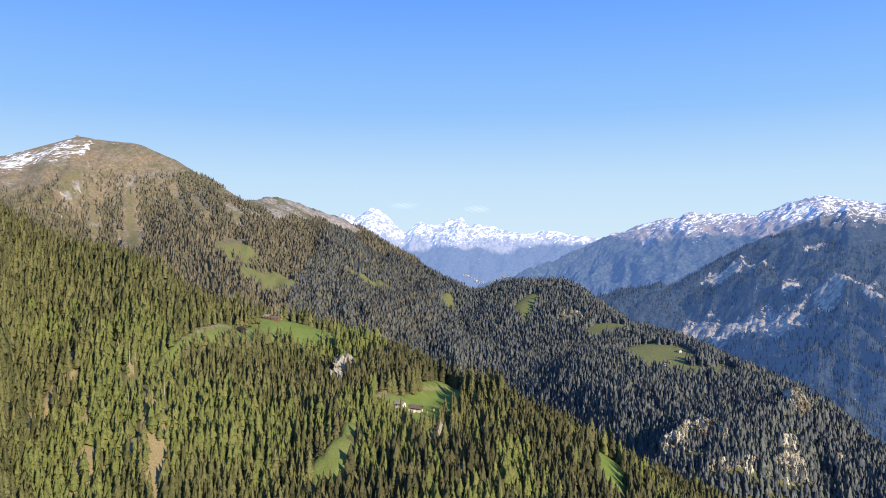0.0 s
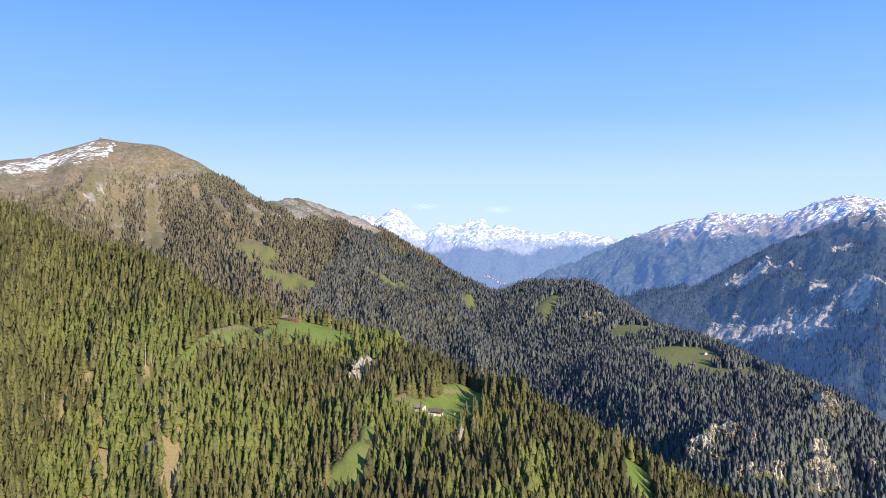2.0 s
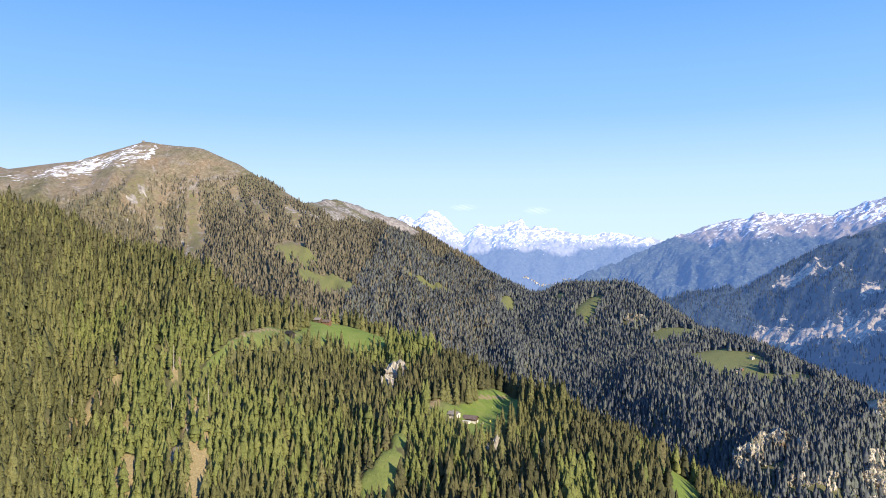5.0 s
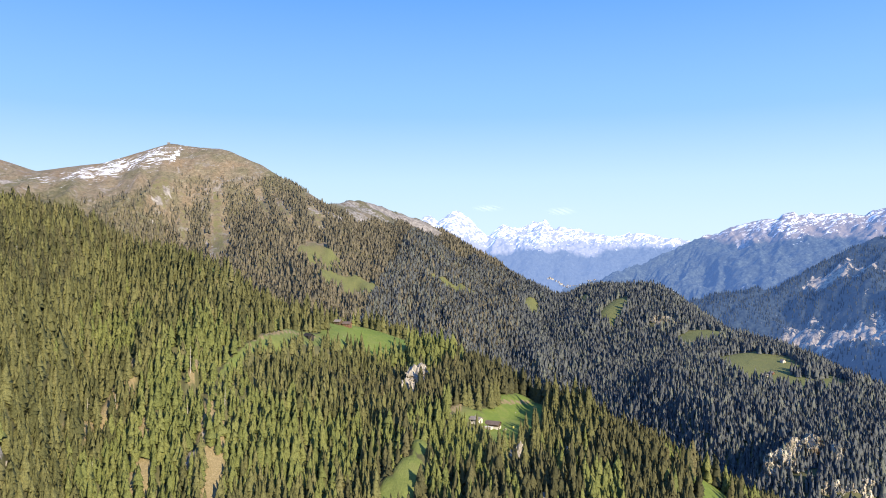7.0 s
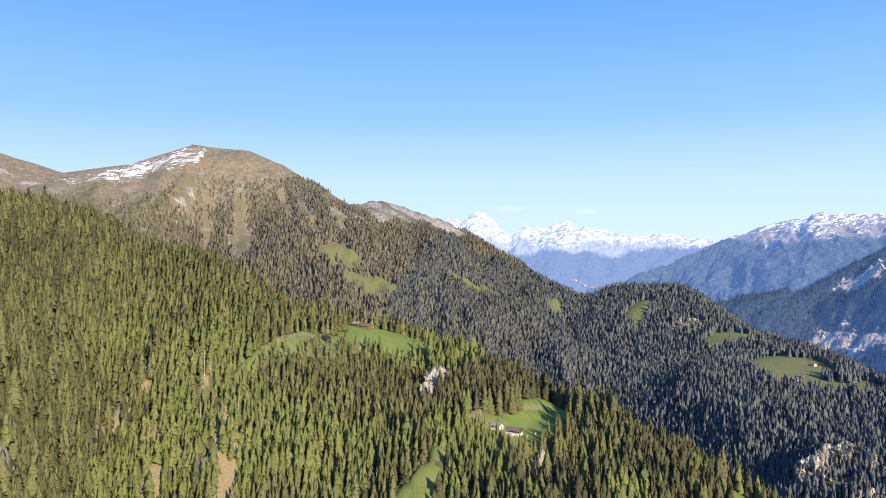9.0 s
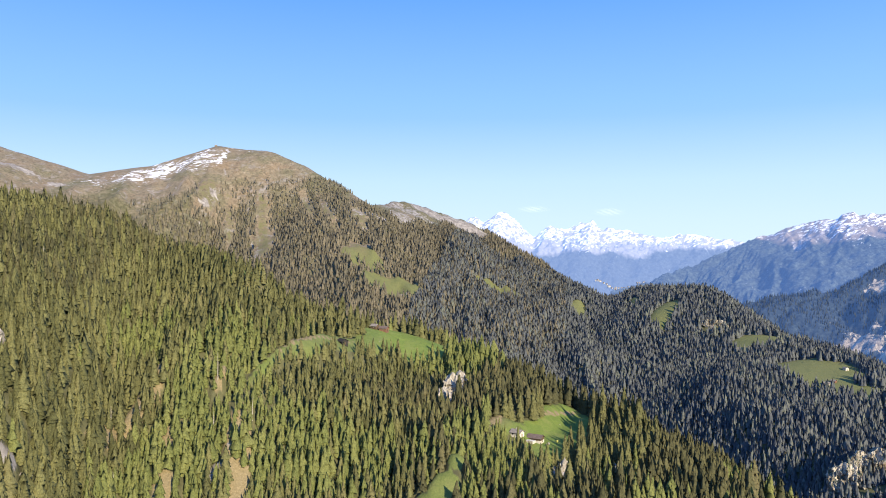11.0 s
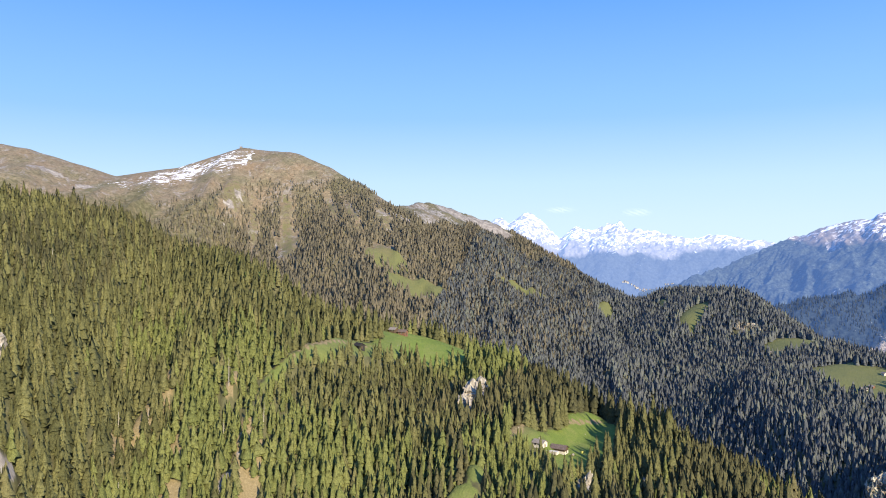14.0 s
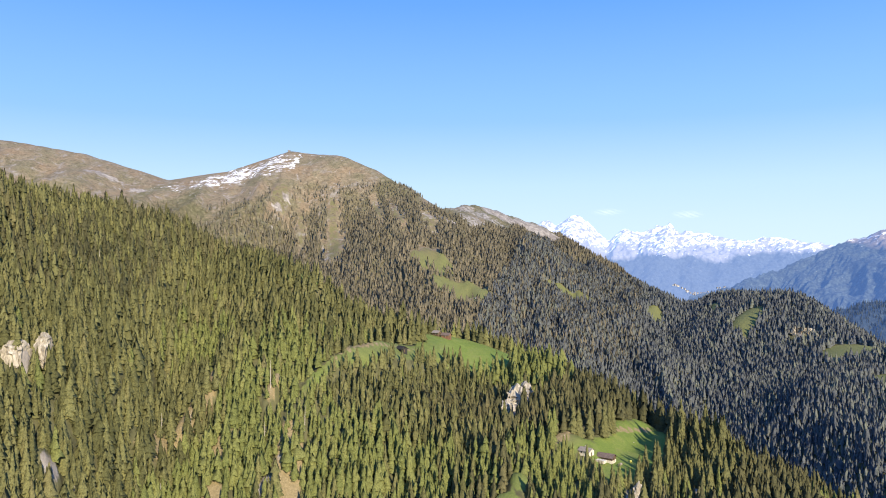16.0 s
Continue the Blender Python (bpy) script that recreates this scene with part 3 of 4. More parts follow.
def build_range(name, label, line, slope, depth, jag, mat, snow_at, snow_span, alp_at, rock_patches, seed, spur_depth, lumps, snow_most, bend=6000, lay=0.4, spur_width=300, cols=420, rows_n=130):
    line = np.array(line, float)
    run = np.concatenate([[0], np.cumsum(np.hypot(np.diff(line[:, 0]), np.diff(line[:, 1])))])
    u = np.linspace(0, run[-1], cols)
    cx, cy, cz = (np.interp(u, run, line[:, k]) for k in range(3))
    toward = np.stack([-cx * 0.55 - 400, -cy * 0.75], 1)
    toward /= np.linalg.norm(toward, axis=1)[:, None]
    v = np.concatenate([np.linspace(-160, 0, 9)[:-1], np.linspace(0, 1, rows_n) ** 1.4 * depth])
    V, _ = np.meshgrid(v, u, indexing="ij")
    x, y = cx + V * toward[:, 0], cy + V * toward[:, 1]
    wig = (0.45 - 2.2 * np.abs(fbm(np.broadcast_to(u, V.shape), 0.9 * V + 7, 150, seed, 5, 0.55))) * jag * (1 + 0.8 * np.clip(V / 250, 0, 1))
    z = cz + wig - np.where(V > 0, slope * bend * (1 - np.exp(-V / bend)), -0.5 * V)
    spurs = np.abs(fbm(u[None, :] + lay * V + 90 * fbm(x, y, 400, seed + 5, 3), V * 0.3, spur_width, seed + 3, 4, 0.42))
    grow = np.clip(V / 300, 0, 1)
    z = z - grow * (spur_depth * (spurs - 0.2)) + np.clip(V / 80, 0, 1) * lumps * fbm(x, y, 190, seed + 9, 6, 0.5)
    me = mesh_from(name, np.stack([x.ravel(), y.ravel(), z.ravel()], 1), grid_faces(len(v), cols), mat)
    flat = z.ravel()
    layer(me, "snow", np.clip(0.42 + (flat - snow_at + 60 * fbm(x.ravel(), y.ravel(), 220, seed + 20, 5)) / snow_span, 0, snow_most))
    layer(me, "alpine", np.clip(0.5 + (flat - alp_at + 90 * fbm(x.ravel(), y.ravel(), 300, seed + 25, 4)) / 120, 0, 1))
    layer(me, "rock", 0.95 * union(x.ravel(), y.ravel(), rock_patches, 0.9))
    tagged(new(name, me), label, "mountains", kind="structure")
    return x, y, z


# pale rock faces on the ribs of the near range
ROCK_FACES = [
    (961, 2935, 144, 49, 66), (1016, 2875, 160, 54, 66), (1091, 2815, 175, 62, 66), (1146, 2705, 175, 81, 66), (1201, 2635, 191, 84, 66), (1251, 2685, 128, 54, 66), (1300, 3395, 66, 59, 20), (1268, 3440, 33, 24, 20), (1410, 2985, 77, 49, 62),
    (1450, 2770, 88, 59, 62), (1560, 2790, 99, 54, 62), (1420, 3340, 40, 32, 0), (1520, 2600, 55, 32, 60), (1660, 3310, 33, 24, 0)]
# last colour of each range: its haze, given off as glow
NEAR_FAR = range_material("blue_haze_wooded_range", (0.018, 0.024, 0.022), (0.11, 0.095, 0.075), (0.42, 0.34, 0.24), (0.018, 0.038, 0.095))
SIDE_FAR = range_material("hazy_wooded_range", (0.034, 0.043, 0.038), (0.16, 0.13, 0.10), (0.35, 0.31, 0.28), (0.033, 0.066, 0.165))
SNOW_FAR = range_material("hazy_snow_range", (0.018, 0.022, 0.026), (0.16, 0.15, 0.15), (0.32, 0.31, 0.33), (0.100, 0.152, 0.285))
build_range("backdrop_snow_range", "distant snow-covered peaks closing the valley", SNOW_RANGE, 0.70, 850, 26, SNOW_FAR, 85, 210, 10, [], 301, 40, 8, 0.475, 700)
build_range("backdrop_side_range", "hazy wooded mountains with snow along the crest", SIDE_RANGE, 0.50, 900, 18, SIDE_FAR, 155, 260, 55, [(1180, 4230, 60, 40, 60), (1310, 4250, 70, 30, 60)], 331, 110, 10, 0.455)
NEAR_SIDE = build_range("backdrop_near_range", "shaded blue wooded mountainside with pale rock bands, haze added as glow", NEAR_RANGE, 0.44, 2900, 14, NEAR_FAR, 185, 200, 110, ROCK_FACES, 361, 150, 7, 0.47, 1500, 0.8, 260, 520, 116)

# ---- trees ----


def spruce_shape(rng, points, tiers, wide=0.12, ragged=0.32):
    """A conifer one metre high: drooping whorls of twigs one above the other, each a star of long and short tips."""
    verts, faces, last = [], [], -1
    full = rng.uniform(0.74, 1.02) if tiers > 5 else rng.uniform(0.95, 1.2)
    for k in range(tiers):
        f = k / tiers
        r = wide * (1 - f) ** full * (1.0 if k else 0.8) * rng.uniform(0.86, 1.12) + 0.006
        drop = 0.55 * r + 2.0 / tiers
        z = 0.08 + 0.92 * f
        off = rng.uniform(-0.12, 0.12, 2) * r
        a = rng.uniform(0, 6.283) + (np.arange(points) + rng.uniform(-0.35, 0.35, points)) * 2 * np.pi / points
        out = r * np.where(np.arange(points) % 2, 0.70, 1.08) * (1 + ragged * rng.uniform(-0.7, 0.6, points))
        low = z - 0.32 * out + rng.uniform(-0.022, 0.022, points)
        top = len(verts)
        verts.append((off[0] * 0.3, off[1] * 0.3, min(1.0, z + drop)))
        for j in range(points):
            verts.append((out[j] * math.cos(a[j]) + off[0], out[j] * math.sin(a[j]) + off[1], max(0.0, low[j])))
            faces.append((top, top + 1 + j, top + 1 + (j + 1) % points))
        if last >= 0:
            faces.append((last, top, top + 1))
        last = top
    verts.append((0, 0, 1.05))
    faces.append((last, len(verts) - 1, last + 1))
    return np.array(verts), np.array(faces)


def scatter(rng, x0, x1, y0, y1, step):
    gx, gy = np.meshgrid(np.arange(x0, x1, step), np.arange(y0, y1, step))
    x = gx.ravel() + rng.uniform(-0.48, 0.48, gx.size) * step
    y = gy.ravel() + rng.uniform(-0.48, 0.48, gx.size) * step
    return x, y


def woods(name, label, x, y, tall, shapes, mat, rng, slim=1.0, smooth=True, z=None):
    """Many trees as one object: each a copy of one of the shapes, turned, scaled and leaning a little."""
    z = (ground_height(x, y) if z is None else z) - 0.03 * tall
    kind = rng.integers(0, len(shapes), len(x))
    all_v, all_f, at = [], [], 0
    for k, (sv, sf) in enumerate(shapes):
        m = np.nonzero(kind == k)[0]
        if not len(m):
            continue
        turn, wid = rng.uniform(0, 6.283, len(m)), tall[m] * slim * rng.uniform(0.75, 1.25, len(m))
        c, s = np.cos(turn)[:, None], np.sin(turn)[:, None]
        lean = rng.normal(0, 0.02, (len(m), 2))
        vx = (sv[:, 0] * c - sv[:, 1] * s) * wid[:, None] + sv[:, 2] * (lean[:, :1] * tall[m][:, None]) + x[m][:, None]
        vy = (sv[:, 0] * s + sv[:, 1] * c) * wid[:, None] + sv[:, 2] * (lean[:, 1:] * tall[m][:, None]) + y[m][:, None]
        vz = sv[:, 2] * tall[m][:, None] + z[m][:, None]
        all_v.append(np.stack([vx, vy, vz], 2).reshape(-1, 3))
        all_f.append((sf[None] + (np.arange(len(m)) * len(sv))[:, None, None] + at).reshape(-1, 3))
        at += len(m) * len(sv)
    me = mesh_from(name, np.concatenate(all_v), np.concatenate(all_f), mat, smooth)
    return tagged(new(name, me), label, "trees", kind="stuff")


rng = np.random.default_rng(7)
NEAR_SHAPES = [spruce_shape(rng, 10, 11, rng.uniform(0.155, 0.195), 0.42) for _ in range(16)]
SLOPE_SHAPES = [spruce_shape(rng, 7, 8, rng.uniform(0.155, 0.195), 0.42) for _ in range(14)]
MID_SHAPES = [spruce_shape(rng, 5, 4, rng.uniform(0.17, 0.21), 0.32) for _ in range(10)]
FAR_SHAPES = [spruce_shape(rng, 5, 3, rng.uniform(0.155, 0.19), 0.30) for _ in range(8)]


def open_ground(x, y):
    bare = (union(x, y, SOIL, 0.8) > 0.52) & (value_noise(x * 0.31, y * 0.31, 77) > -0.12)
    return ((union(x, y, MEADOWS) > 0.5) & (union(x, y, GROVES) < 0.5)) | bare | (union(x, y, CRAGS, 0.8) > 0.6) | (union(x, y, OPENINGS) > 0.5)


def crest_y(x):
    line = np.array([(p[0], p[1]) for p in SPUR[3:] + SPUR_END[1:]])
    return np.interp(x, line[:, 0], line[:, 1])


# the spur below the flight
x, y = scatter(rng, -560, 430, 300, 800, 4.25)
keep = (y < crest_y(x) + 70) & (ground_height(x, y) > -0.46 * y - 40) & ~open_ground(x, y) & (rng.random(len(x)) < 0.93)
x, y = x[keep], y[keep]
tall = np.clip(rng.normal(19, 3.0, len(x)), 9, 28) * (1 - 0.22 * np.clip((ground_height(x, y) + 110) / 90, 0, 1)) * (1 + 0.25 * fbm(x, y, 60, 101, 3))
tall = tall * (1 - 0.3 * np.clip(2 * union(x, y, [(-140, 616, 60, 34, 15), (-184, 540, 46, 26, 68), (-32, 528, 28, 16, 10)], 0.0), 0, 1))
tall = tall * (1 + 0.45 * union(x, y, [(-84, 668, 26, 18, 0), (40, 575, 18, 34, 0)], 0.0))
# more bright larches low on the left, partly painting in its sunlit haze
larch = (fbm(x, y, 55, 111, 3) + rng.normal(0, 0.12, len(x)) + 0.7 * union(x, y, [(-86, 670, 28, 22, 0)], 0.3) + 0.4 * union(x, y, [(-120, 520, 30, 40, 0)], 0.3) + 0.32 * np.clip((-x - 90) / 110, 0, 1) * (y < 610) * np.clip((-40 - ground_height(x, y)) / 30, 0, 1) - 0.12 * np.clip((ground_height(x, y) + 50) / 30, 0, 1)) > 0.30
# the trees round the two meadows stand singly: a spruce is an object with its trunk and crown
rim = np.maximum(union(x, y, MEADOWS[:2], 0.0), union(x, y, [(-2, 548, 70, 44, 30)], 0.0))
single = np.zeros(len(x), bool)
single[np.argsort(-rim)[:290]] = True


def trunk_shape(high):
    bm = bmesh.new()
    bmesh.ops.create_cone(bm, cap_ends=True, segments=7, radius1=0.018, radius2=0.004, depth=1.0)
    bmesh.ops.translate(bm, verts=bm.verts, vec=(0, 0, 0.5))
    for v in bm.verts:
        if v.co.z < 0.1:
            v.co.x, v.co.y = v.co.x * 1.3, v.co.y * 1.3
            v.co.z -= 0.05
    me = bpy.data.meshes.new("trunk")
    bm.to_mesh(me)
    bm.free()
    me.materials.append(BARK)
    return me


TRUNK = trunk_shape(1)
CROWNS = {}
for kind, mat, wide in (("spruce", SPRUCE, 0.165), ("larch", LARCH, 0.18)):
    CROWNS[kind] = []
    for k in range(7):
        sv, sf = spruce_shape(rng, 16, 16, wide * rng.uniform(0.9, 1.15), 0.36)
        CROWNS[kind].append(mesh_from("crown", sv, sf, mat))
zz = ground_height(x, y)
for k in np.nonzero(single)[0]:
    kind = "larch" if larch[k] else "spruce"
    h = float(tall[k])
    tree = tagged(new(kind + "_tree"), "tall bright green larch at the meadow's edge" if larch[k] else "tall narrow olive-green spruce at the meadow's edge", "tree", "trees round the meadows")
    tree.matrix_world = pose(float(x[k]), float(y[k]), float(zz[k]) - 0.2, 0, 0, float(rng.uniform(0, 360)))
    tree.scale = (h * float(rng.uniform(0.85, 1.15)),) * 2 + (h,)
    for name, me in (("trunk", TRUNK), ("crown", CROWNS[kind][rng.integers(0, 7)])):
        new(name, me).parent = tree
a, b = ~larch & ~single, larch & ~single
low = np.hypot(x, y) < 540
# darker spruce beneath the upper meadow; shade painted into needles on the spur's nose
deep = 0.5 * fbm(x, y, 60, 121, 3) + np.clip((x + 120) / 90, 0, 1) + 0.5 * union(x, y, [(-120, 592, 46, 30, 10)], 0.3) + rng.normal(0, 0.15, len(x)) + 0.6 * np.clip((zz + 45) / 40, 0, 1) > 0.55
woods("spruce_forest", "dense sunlit olive-green spruce forest on a steep slope", x[a & low & ~deep], y[a & low & ~deep], tall[a & low & ~deep], NEAR_SHAPES, SPRUCE, rng)
woods("upper_spruce_forest", "sunlit spruce forest along the crest of the spur", x[a & ~low & ~deep], y[a & ~low & ~deep], tall[a & ~low & ~deep], SLOPE_SHAPES, SPRUCE, rng)
woods("dark_shade_spruces", "dense dark olive spruces on the nose of the spur, shade painted into them", x[a & deep], y[a & deep], tall[a & deep], SLOPE_SHAPES, DARK_SHADE_SPRUCE, rng)
woods("larch_groves", "bright green larches among the spruces", x[b], y[b], tall[b] * 0.92, SLOPE_SHAPES, LARCH, rng, 1.1)

# hidden far side of the spur
x, y = scatter(rng, -700, 200, 600, 1150, 17)
x1, y1 = scatter(rng, 200, 640, 640, 1010, 8)
x, y = np.concatenate([x, x1]), np.concatenate([y, y1])
keep = (y > crest_y(x) + 65) & ~open_ground(x, y)
woods("back_slope_forest", "dark spruce forest behind the spur", x[keep], y[keep], rng.uniform(16, 24, keep.sum()), MID_SHAPES, HAZE_BLUE_SPRUCE, rng, 1.1)

# the wooded ridge across the side valley
x, y = scatter(rng, -350, 860, 960, 2560, 7.3)
x1, y1 = scatter(rng, 340, 720, 970, 1190, 9.0)
x, y = np.concatenate([x, x1]), np.concatenate([y, y1])
z = ground_height(x, y)
line = np.array([(p[0], p[1]) for p in RIDGE])
back = x > np.interp(-y, -line[:, 1], line[:, 0]) + 100
e = 8.0
steep = np.hypot(ground_height(x + e, y) - z, ground_height(x, y + e) - z) / e
keep = ~open_ground(x, y) & ~back & (steep < 2.0 + 0.5 * rng.random(len(x))) & (y > 960 - 0.25 * x) & (z > -0.31 * y - 55)
x, y = x[keep], y[keep]
woods("ridge_forest", "dark spruce forest on a shaded ridge, haze painted into its needles", x, y, np.clip(rng.normal(21, 3.6, len(x)), 9, 30), MID_SHAPES, HAZE_BLUE_SPRUCE, rng, 1.28)

# the big mountain's woods
x, y = scatter(rng, -1900, -20, 1450, 3100, 8.6)
z = ground_height(x, y)
thin = tree_line(x, y, z)
ahead = y > 1500 - 0.1 * x
keep = ~open_ground(x, y) & (union(x, y, GULLIES, 0.9) < 0.35 + 0.35 * rng.random(len(x))) & (rng.random(len(x)) > 0.04 + 1.05 * thin) & ~((y > 2230) & (x > -680) & (z > 86 + 40 * fbm(x, y, 90, 93, 3))) & (z < np.where(x < -1130, 165, 225 + 50 * fbm(x, y, 70, 91, 3))) & (z > -0.13 * y - 10) & ahead & (rng.random(len(x)) < np.clip((x + 1250) / 260, 0.12, 1))
x, y = x[keep], y[keep]
woods("mountain_forest", "sparse dark spruces climbing the mountain to the tree line, haze painted into their needles", x, y, np.clip(rng.normal(19.5, 3.5, len(x)), 8, 28) * (1 - 0.5 * np.clip((ground_height(x, y) - 60) / 200, 0, 1)), FAR_SHAPES, HAZE_GREY_SPRUCE, rng, 1.3)

# woods of the near range across the main valley
gx, gy, gz = NEAR_SIDE
i, j = rng.uniform(9, gx.shape[0] - 2, 30000), rng.uniform(0, gx.shape[1] - 2, 30000)
i0, j0 = i.astype(int), j.astype(int)
u, v = i - i0, j - j0
x, y, z = (a[i0, j0] * (1 - u) * (1 - v) + a[i0 + 1, j0] * u * (1 - v) + a[i0, j0 + 1] * (1 - u) * v + a[i0 + 1, j0 + 1] * u * v for a in (gx, gy, gz))
keep = (union(x, y, ROCK_FACES, 0.9) < 0.1 + 0.35 * rng.random(len(x))) & (z < 40 + 90 * fbm(x, y, 260, 401, 3)) & (rng.random(len(x)) < 0.4 + 0.9 * (0.5 + fbm(x, y, 130, 405, 4))) & (np.hypot(x, y) > 1500)
woods("backdrop_range_forest", "blue-green spruce woods on the far mountainside, haze added as glow", x[keep], y[keep], np.clip(rng.normal(14, 2.5, keep.sum()), 8, 20), [spruce_shape(rng, 5, 2, 0.17, 0.3) for _ in range(6)], RANGE_SPRUCE, rng, 1.1, z=z[keep])

# ---- things ----


def part(name, bm, mat, parent, label=""):
    me = bpy.data.meshes.new(name)
    bm.to_mesh(me)
    bm.free()
    me.materials.append(mat)
    ob = new(name, me)
    ob.parent = parent
    if label:
        tagged(ob, label)
    return ob


def box(bm, x0, x1, y0, y1, z0, z1, bevel=0.0):
    g = bmesh.ops.create_cube(bm, size=1)["verts"]
    for v in g:
        v.co = ((x0 + x1) / 2 + v.co.x * (x1 - x0), (y0 + y1) / 2 + v.co.y * (y1 - y0), (z0 + z1) / 2 + v.co.z * (z1 - z0))
    if bevel:
        bmesh.ops.bevel(bm, geom=list({e for v in g for e in v.link_edges}), offset=bevel, segments=1, affect="EDGES")
    return bm


def box_part(name, mat, parent, x0, x1, y0, y1, z0, z1, bevel=0.0, label=""):
    return part(name, box(bmesh.new(), x0, x1, y0, y1, z0, z1, bevel), mat, parent, label)


def gable_walls(w, l, h, rise):
    """Walls of a gabled house: w across the ridge (x), l along it (y); they go a little into the ground."""
    bm = bmesh.new()
    ring = [(-w / 2, -2.0), (w / 2, -2.0), (w / 2, h), (0, h + rise), (-w / 2, h)]
    ends = [[bm.verts.new((x, y, z)) for x, z in ring] for y in (-l / 2, l / 2)]
    bm.faces.new(ends[0])
    bm.faces.new(ends[1][::-1])
    for k in range(5):
        bm.faces.new((ends[0][k], ends[1][k], ends[1][(k + 1) % 5], ends[0][(k + 1) % 5]))
    bmesh.ops.recalc_face_normals(bm, faces=bm.faces)
    return bm


def roof_slab(w, l, h, rise, side, over=0.7, thick=0.22):
    bm = bmesh.new()
    run = w / 2 + over
    slope = rise / (w / 2)
    pts = [(0, h + rise + 0.06), (side * run, h + rise + 0.06 - slope * run)]
    quad = [(x, z + dz) for dz in (0, thick) for x, z in pts]
    ends = [[bm.verts.new((x, y, z)) for x, z in (quad[0], quad[1], quad[3], quad[2])] for y in (-l / 2 - over, l / 2 + over)]
    bm.faces.new(ends[0])
    bm.faces.new(ends[1][::-1])
    for k in range(4):
        bm.faces.new((ends[0][k], ends[1][k], ends[1][(k + 1) % 4], ends[0][(k + 1) % 4]))
    bmesh.ops.recalc_face_normals(bm, faces=bm.faces)
    return bm


def house(name, label, x, y, heading, w, l, h, rise, wall, roof, base=None, windows=2, door=True, chimney=False, group="alpine huts", upper=None):
    """A small gabled building that stands on the slope; its ridge runs along its own y axis."""
    z = min(height_at(x + dx, y + dy) for dx in (-w / 3, w / 3) for dy in (-l / 3, l / 3)) + 0.5
    ob = tagged(new(name), label, "building", group)
    ob.matrix_world = pose(x, y, z, 0, 0, heading)
    part("wall", gable_walls(w, l, h, rise), wall, ob)
    if base is not None:
        box_part("base_wall", base, ob, -w / 2 - 0.08, w / 2 + 0.08, -l / 2 - 0.08, l / 2 + 0.08, -2.0, h * 0.42, 0.03, "pale masonry base")
    for side in (-1, 1):
        part("roof", roof_slab(w, l, h, rise, side), roof, ob)
    if upper is not None:
        box_part("gable_boards", upper, ob, -w * 0.3, w * 0.3, -l / 2 - 0.06, -l / 2 + 0.02, h * 0.95, h + rise * 0.35, 0.0, "dark boarded gable")
    if door:
        box_part("door", DARK_WOOD, ob, -0.5, 0.5, -l / 2 - 0.14, -l / 2 - 0.02, 0.0, 2.0, 0.02)
    for k in range(windows):
        v = (k + 0.5) / windows * l - l / 2
        for side in (-1, 1):
            f = box_part("window", PLASTER if wall is not PLASTER else DARK_WOOD, ob, side * w / 2 - 0.1, side * w / 2 + 0.1, v - 0.5, v + 0.5, h * 0.45, h * 0.45 + 1.1, 0.02)
            pane = box(bmesh.new(), side * (w / 2 + 0.09) - 0.03, side * (w / 2 + 0.09) + 0.03, v - 0.4, v + 0.4, h * 0.45 + 0.1, h * 0.45 + 1.0)
            part("pane", pane, GLASS, f)
    if chimney:
        box_part("chimney", LIMESTONE, ob, 0.5, 1.1, l * 0.12, l * 0.12 + 0.6, h + rise * 0.4, h + rise + 0.9, 0.03)
    return ob


def outcrop(name, label, x, y, z, wide, deep, high, heading=0, seed=0, detail=4, mat=None, rough=0.3):
    """A crag: a block half sunk in the slope, broken by upright clefts and level ledges."""
    bm = bmesh.new()
    bmesh.ops.create_icosphere(bm, subdivisions=detail, radius=1)
    off = Vector((seed * 7.31, seed * 3.17, seed * 1.73))
    for v in bm.verts:
        p = v.co.copy()
        q = Vector((math.copysign(abs(p.x) ** 0.6, p.x), math.copysign(abs(p.y) ** 0.6, p.y), math.copysign(abs(p.z) ** 0.62, p.z)))
        s = Vector((p.x * wide / 9, p.y * deep / 9, p.z * high / 16)) + off
        cleft = abs(noise.fractal(s, 0.9, 2.1, 5))
        ledge = noise.fractal(Vector((p.x * 0.7, p.y * 0.7, p.z * high / 3.5)) + off, 0.8, 2.0, 4)
        chips = noise.fractal(Vector((p.x * wide / 2.2, p.y * deep / 2.2, p.z * high / 4)) + off, 0.7, 2.1, 4)
        k = 1 + rough * (0.35 - 1.5 * cleft) + 0.20 * ledge + 0.16 * chips
        v.co = (q.x * wide / 2 * k, q.y * deep / 2 * k, q.z * high / 2 * (1 + rough * (noise.fractal(Vector((p.x * 2.2, p.y * 2.2, 0)) + off, 0.9, 2.0, 4))))
    me = bpy.data.meshes.new(name)
    bm.to_mesh(me)
    bm.free()
    me.materials.append(mat or LIMESTONE)
    ob = tagged(new(name, me), label, "rock", "pale crags")
    ob.matrix_world = pose(x, y, z, 0, 0, heading)
    return ob


# the farmstead on the lower meadow
house("alpine_hut", "cream-plastered mountain hut with a grey shingle roof on the meadow", -32, 553, 62, 5.4, 7.0, 2.8, 1.4, PLASTER, SHINGLE, None, 2, True, True)
house("hay_barn", "weathered brown wooden barn on a pale masonry base beside the hut", -20.5, 556, 70, 5.8, 9.0, 2.7, 1.6, DARK_WOOD, DARK_SHINGLE, PLASTER, 0, True, False)
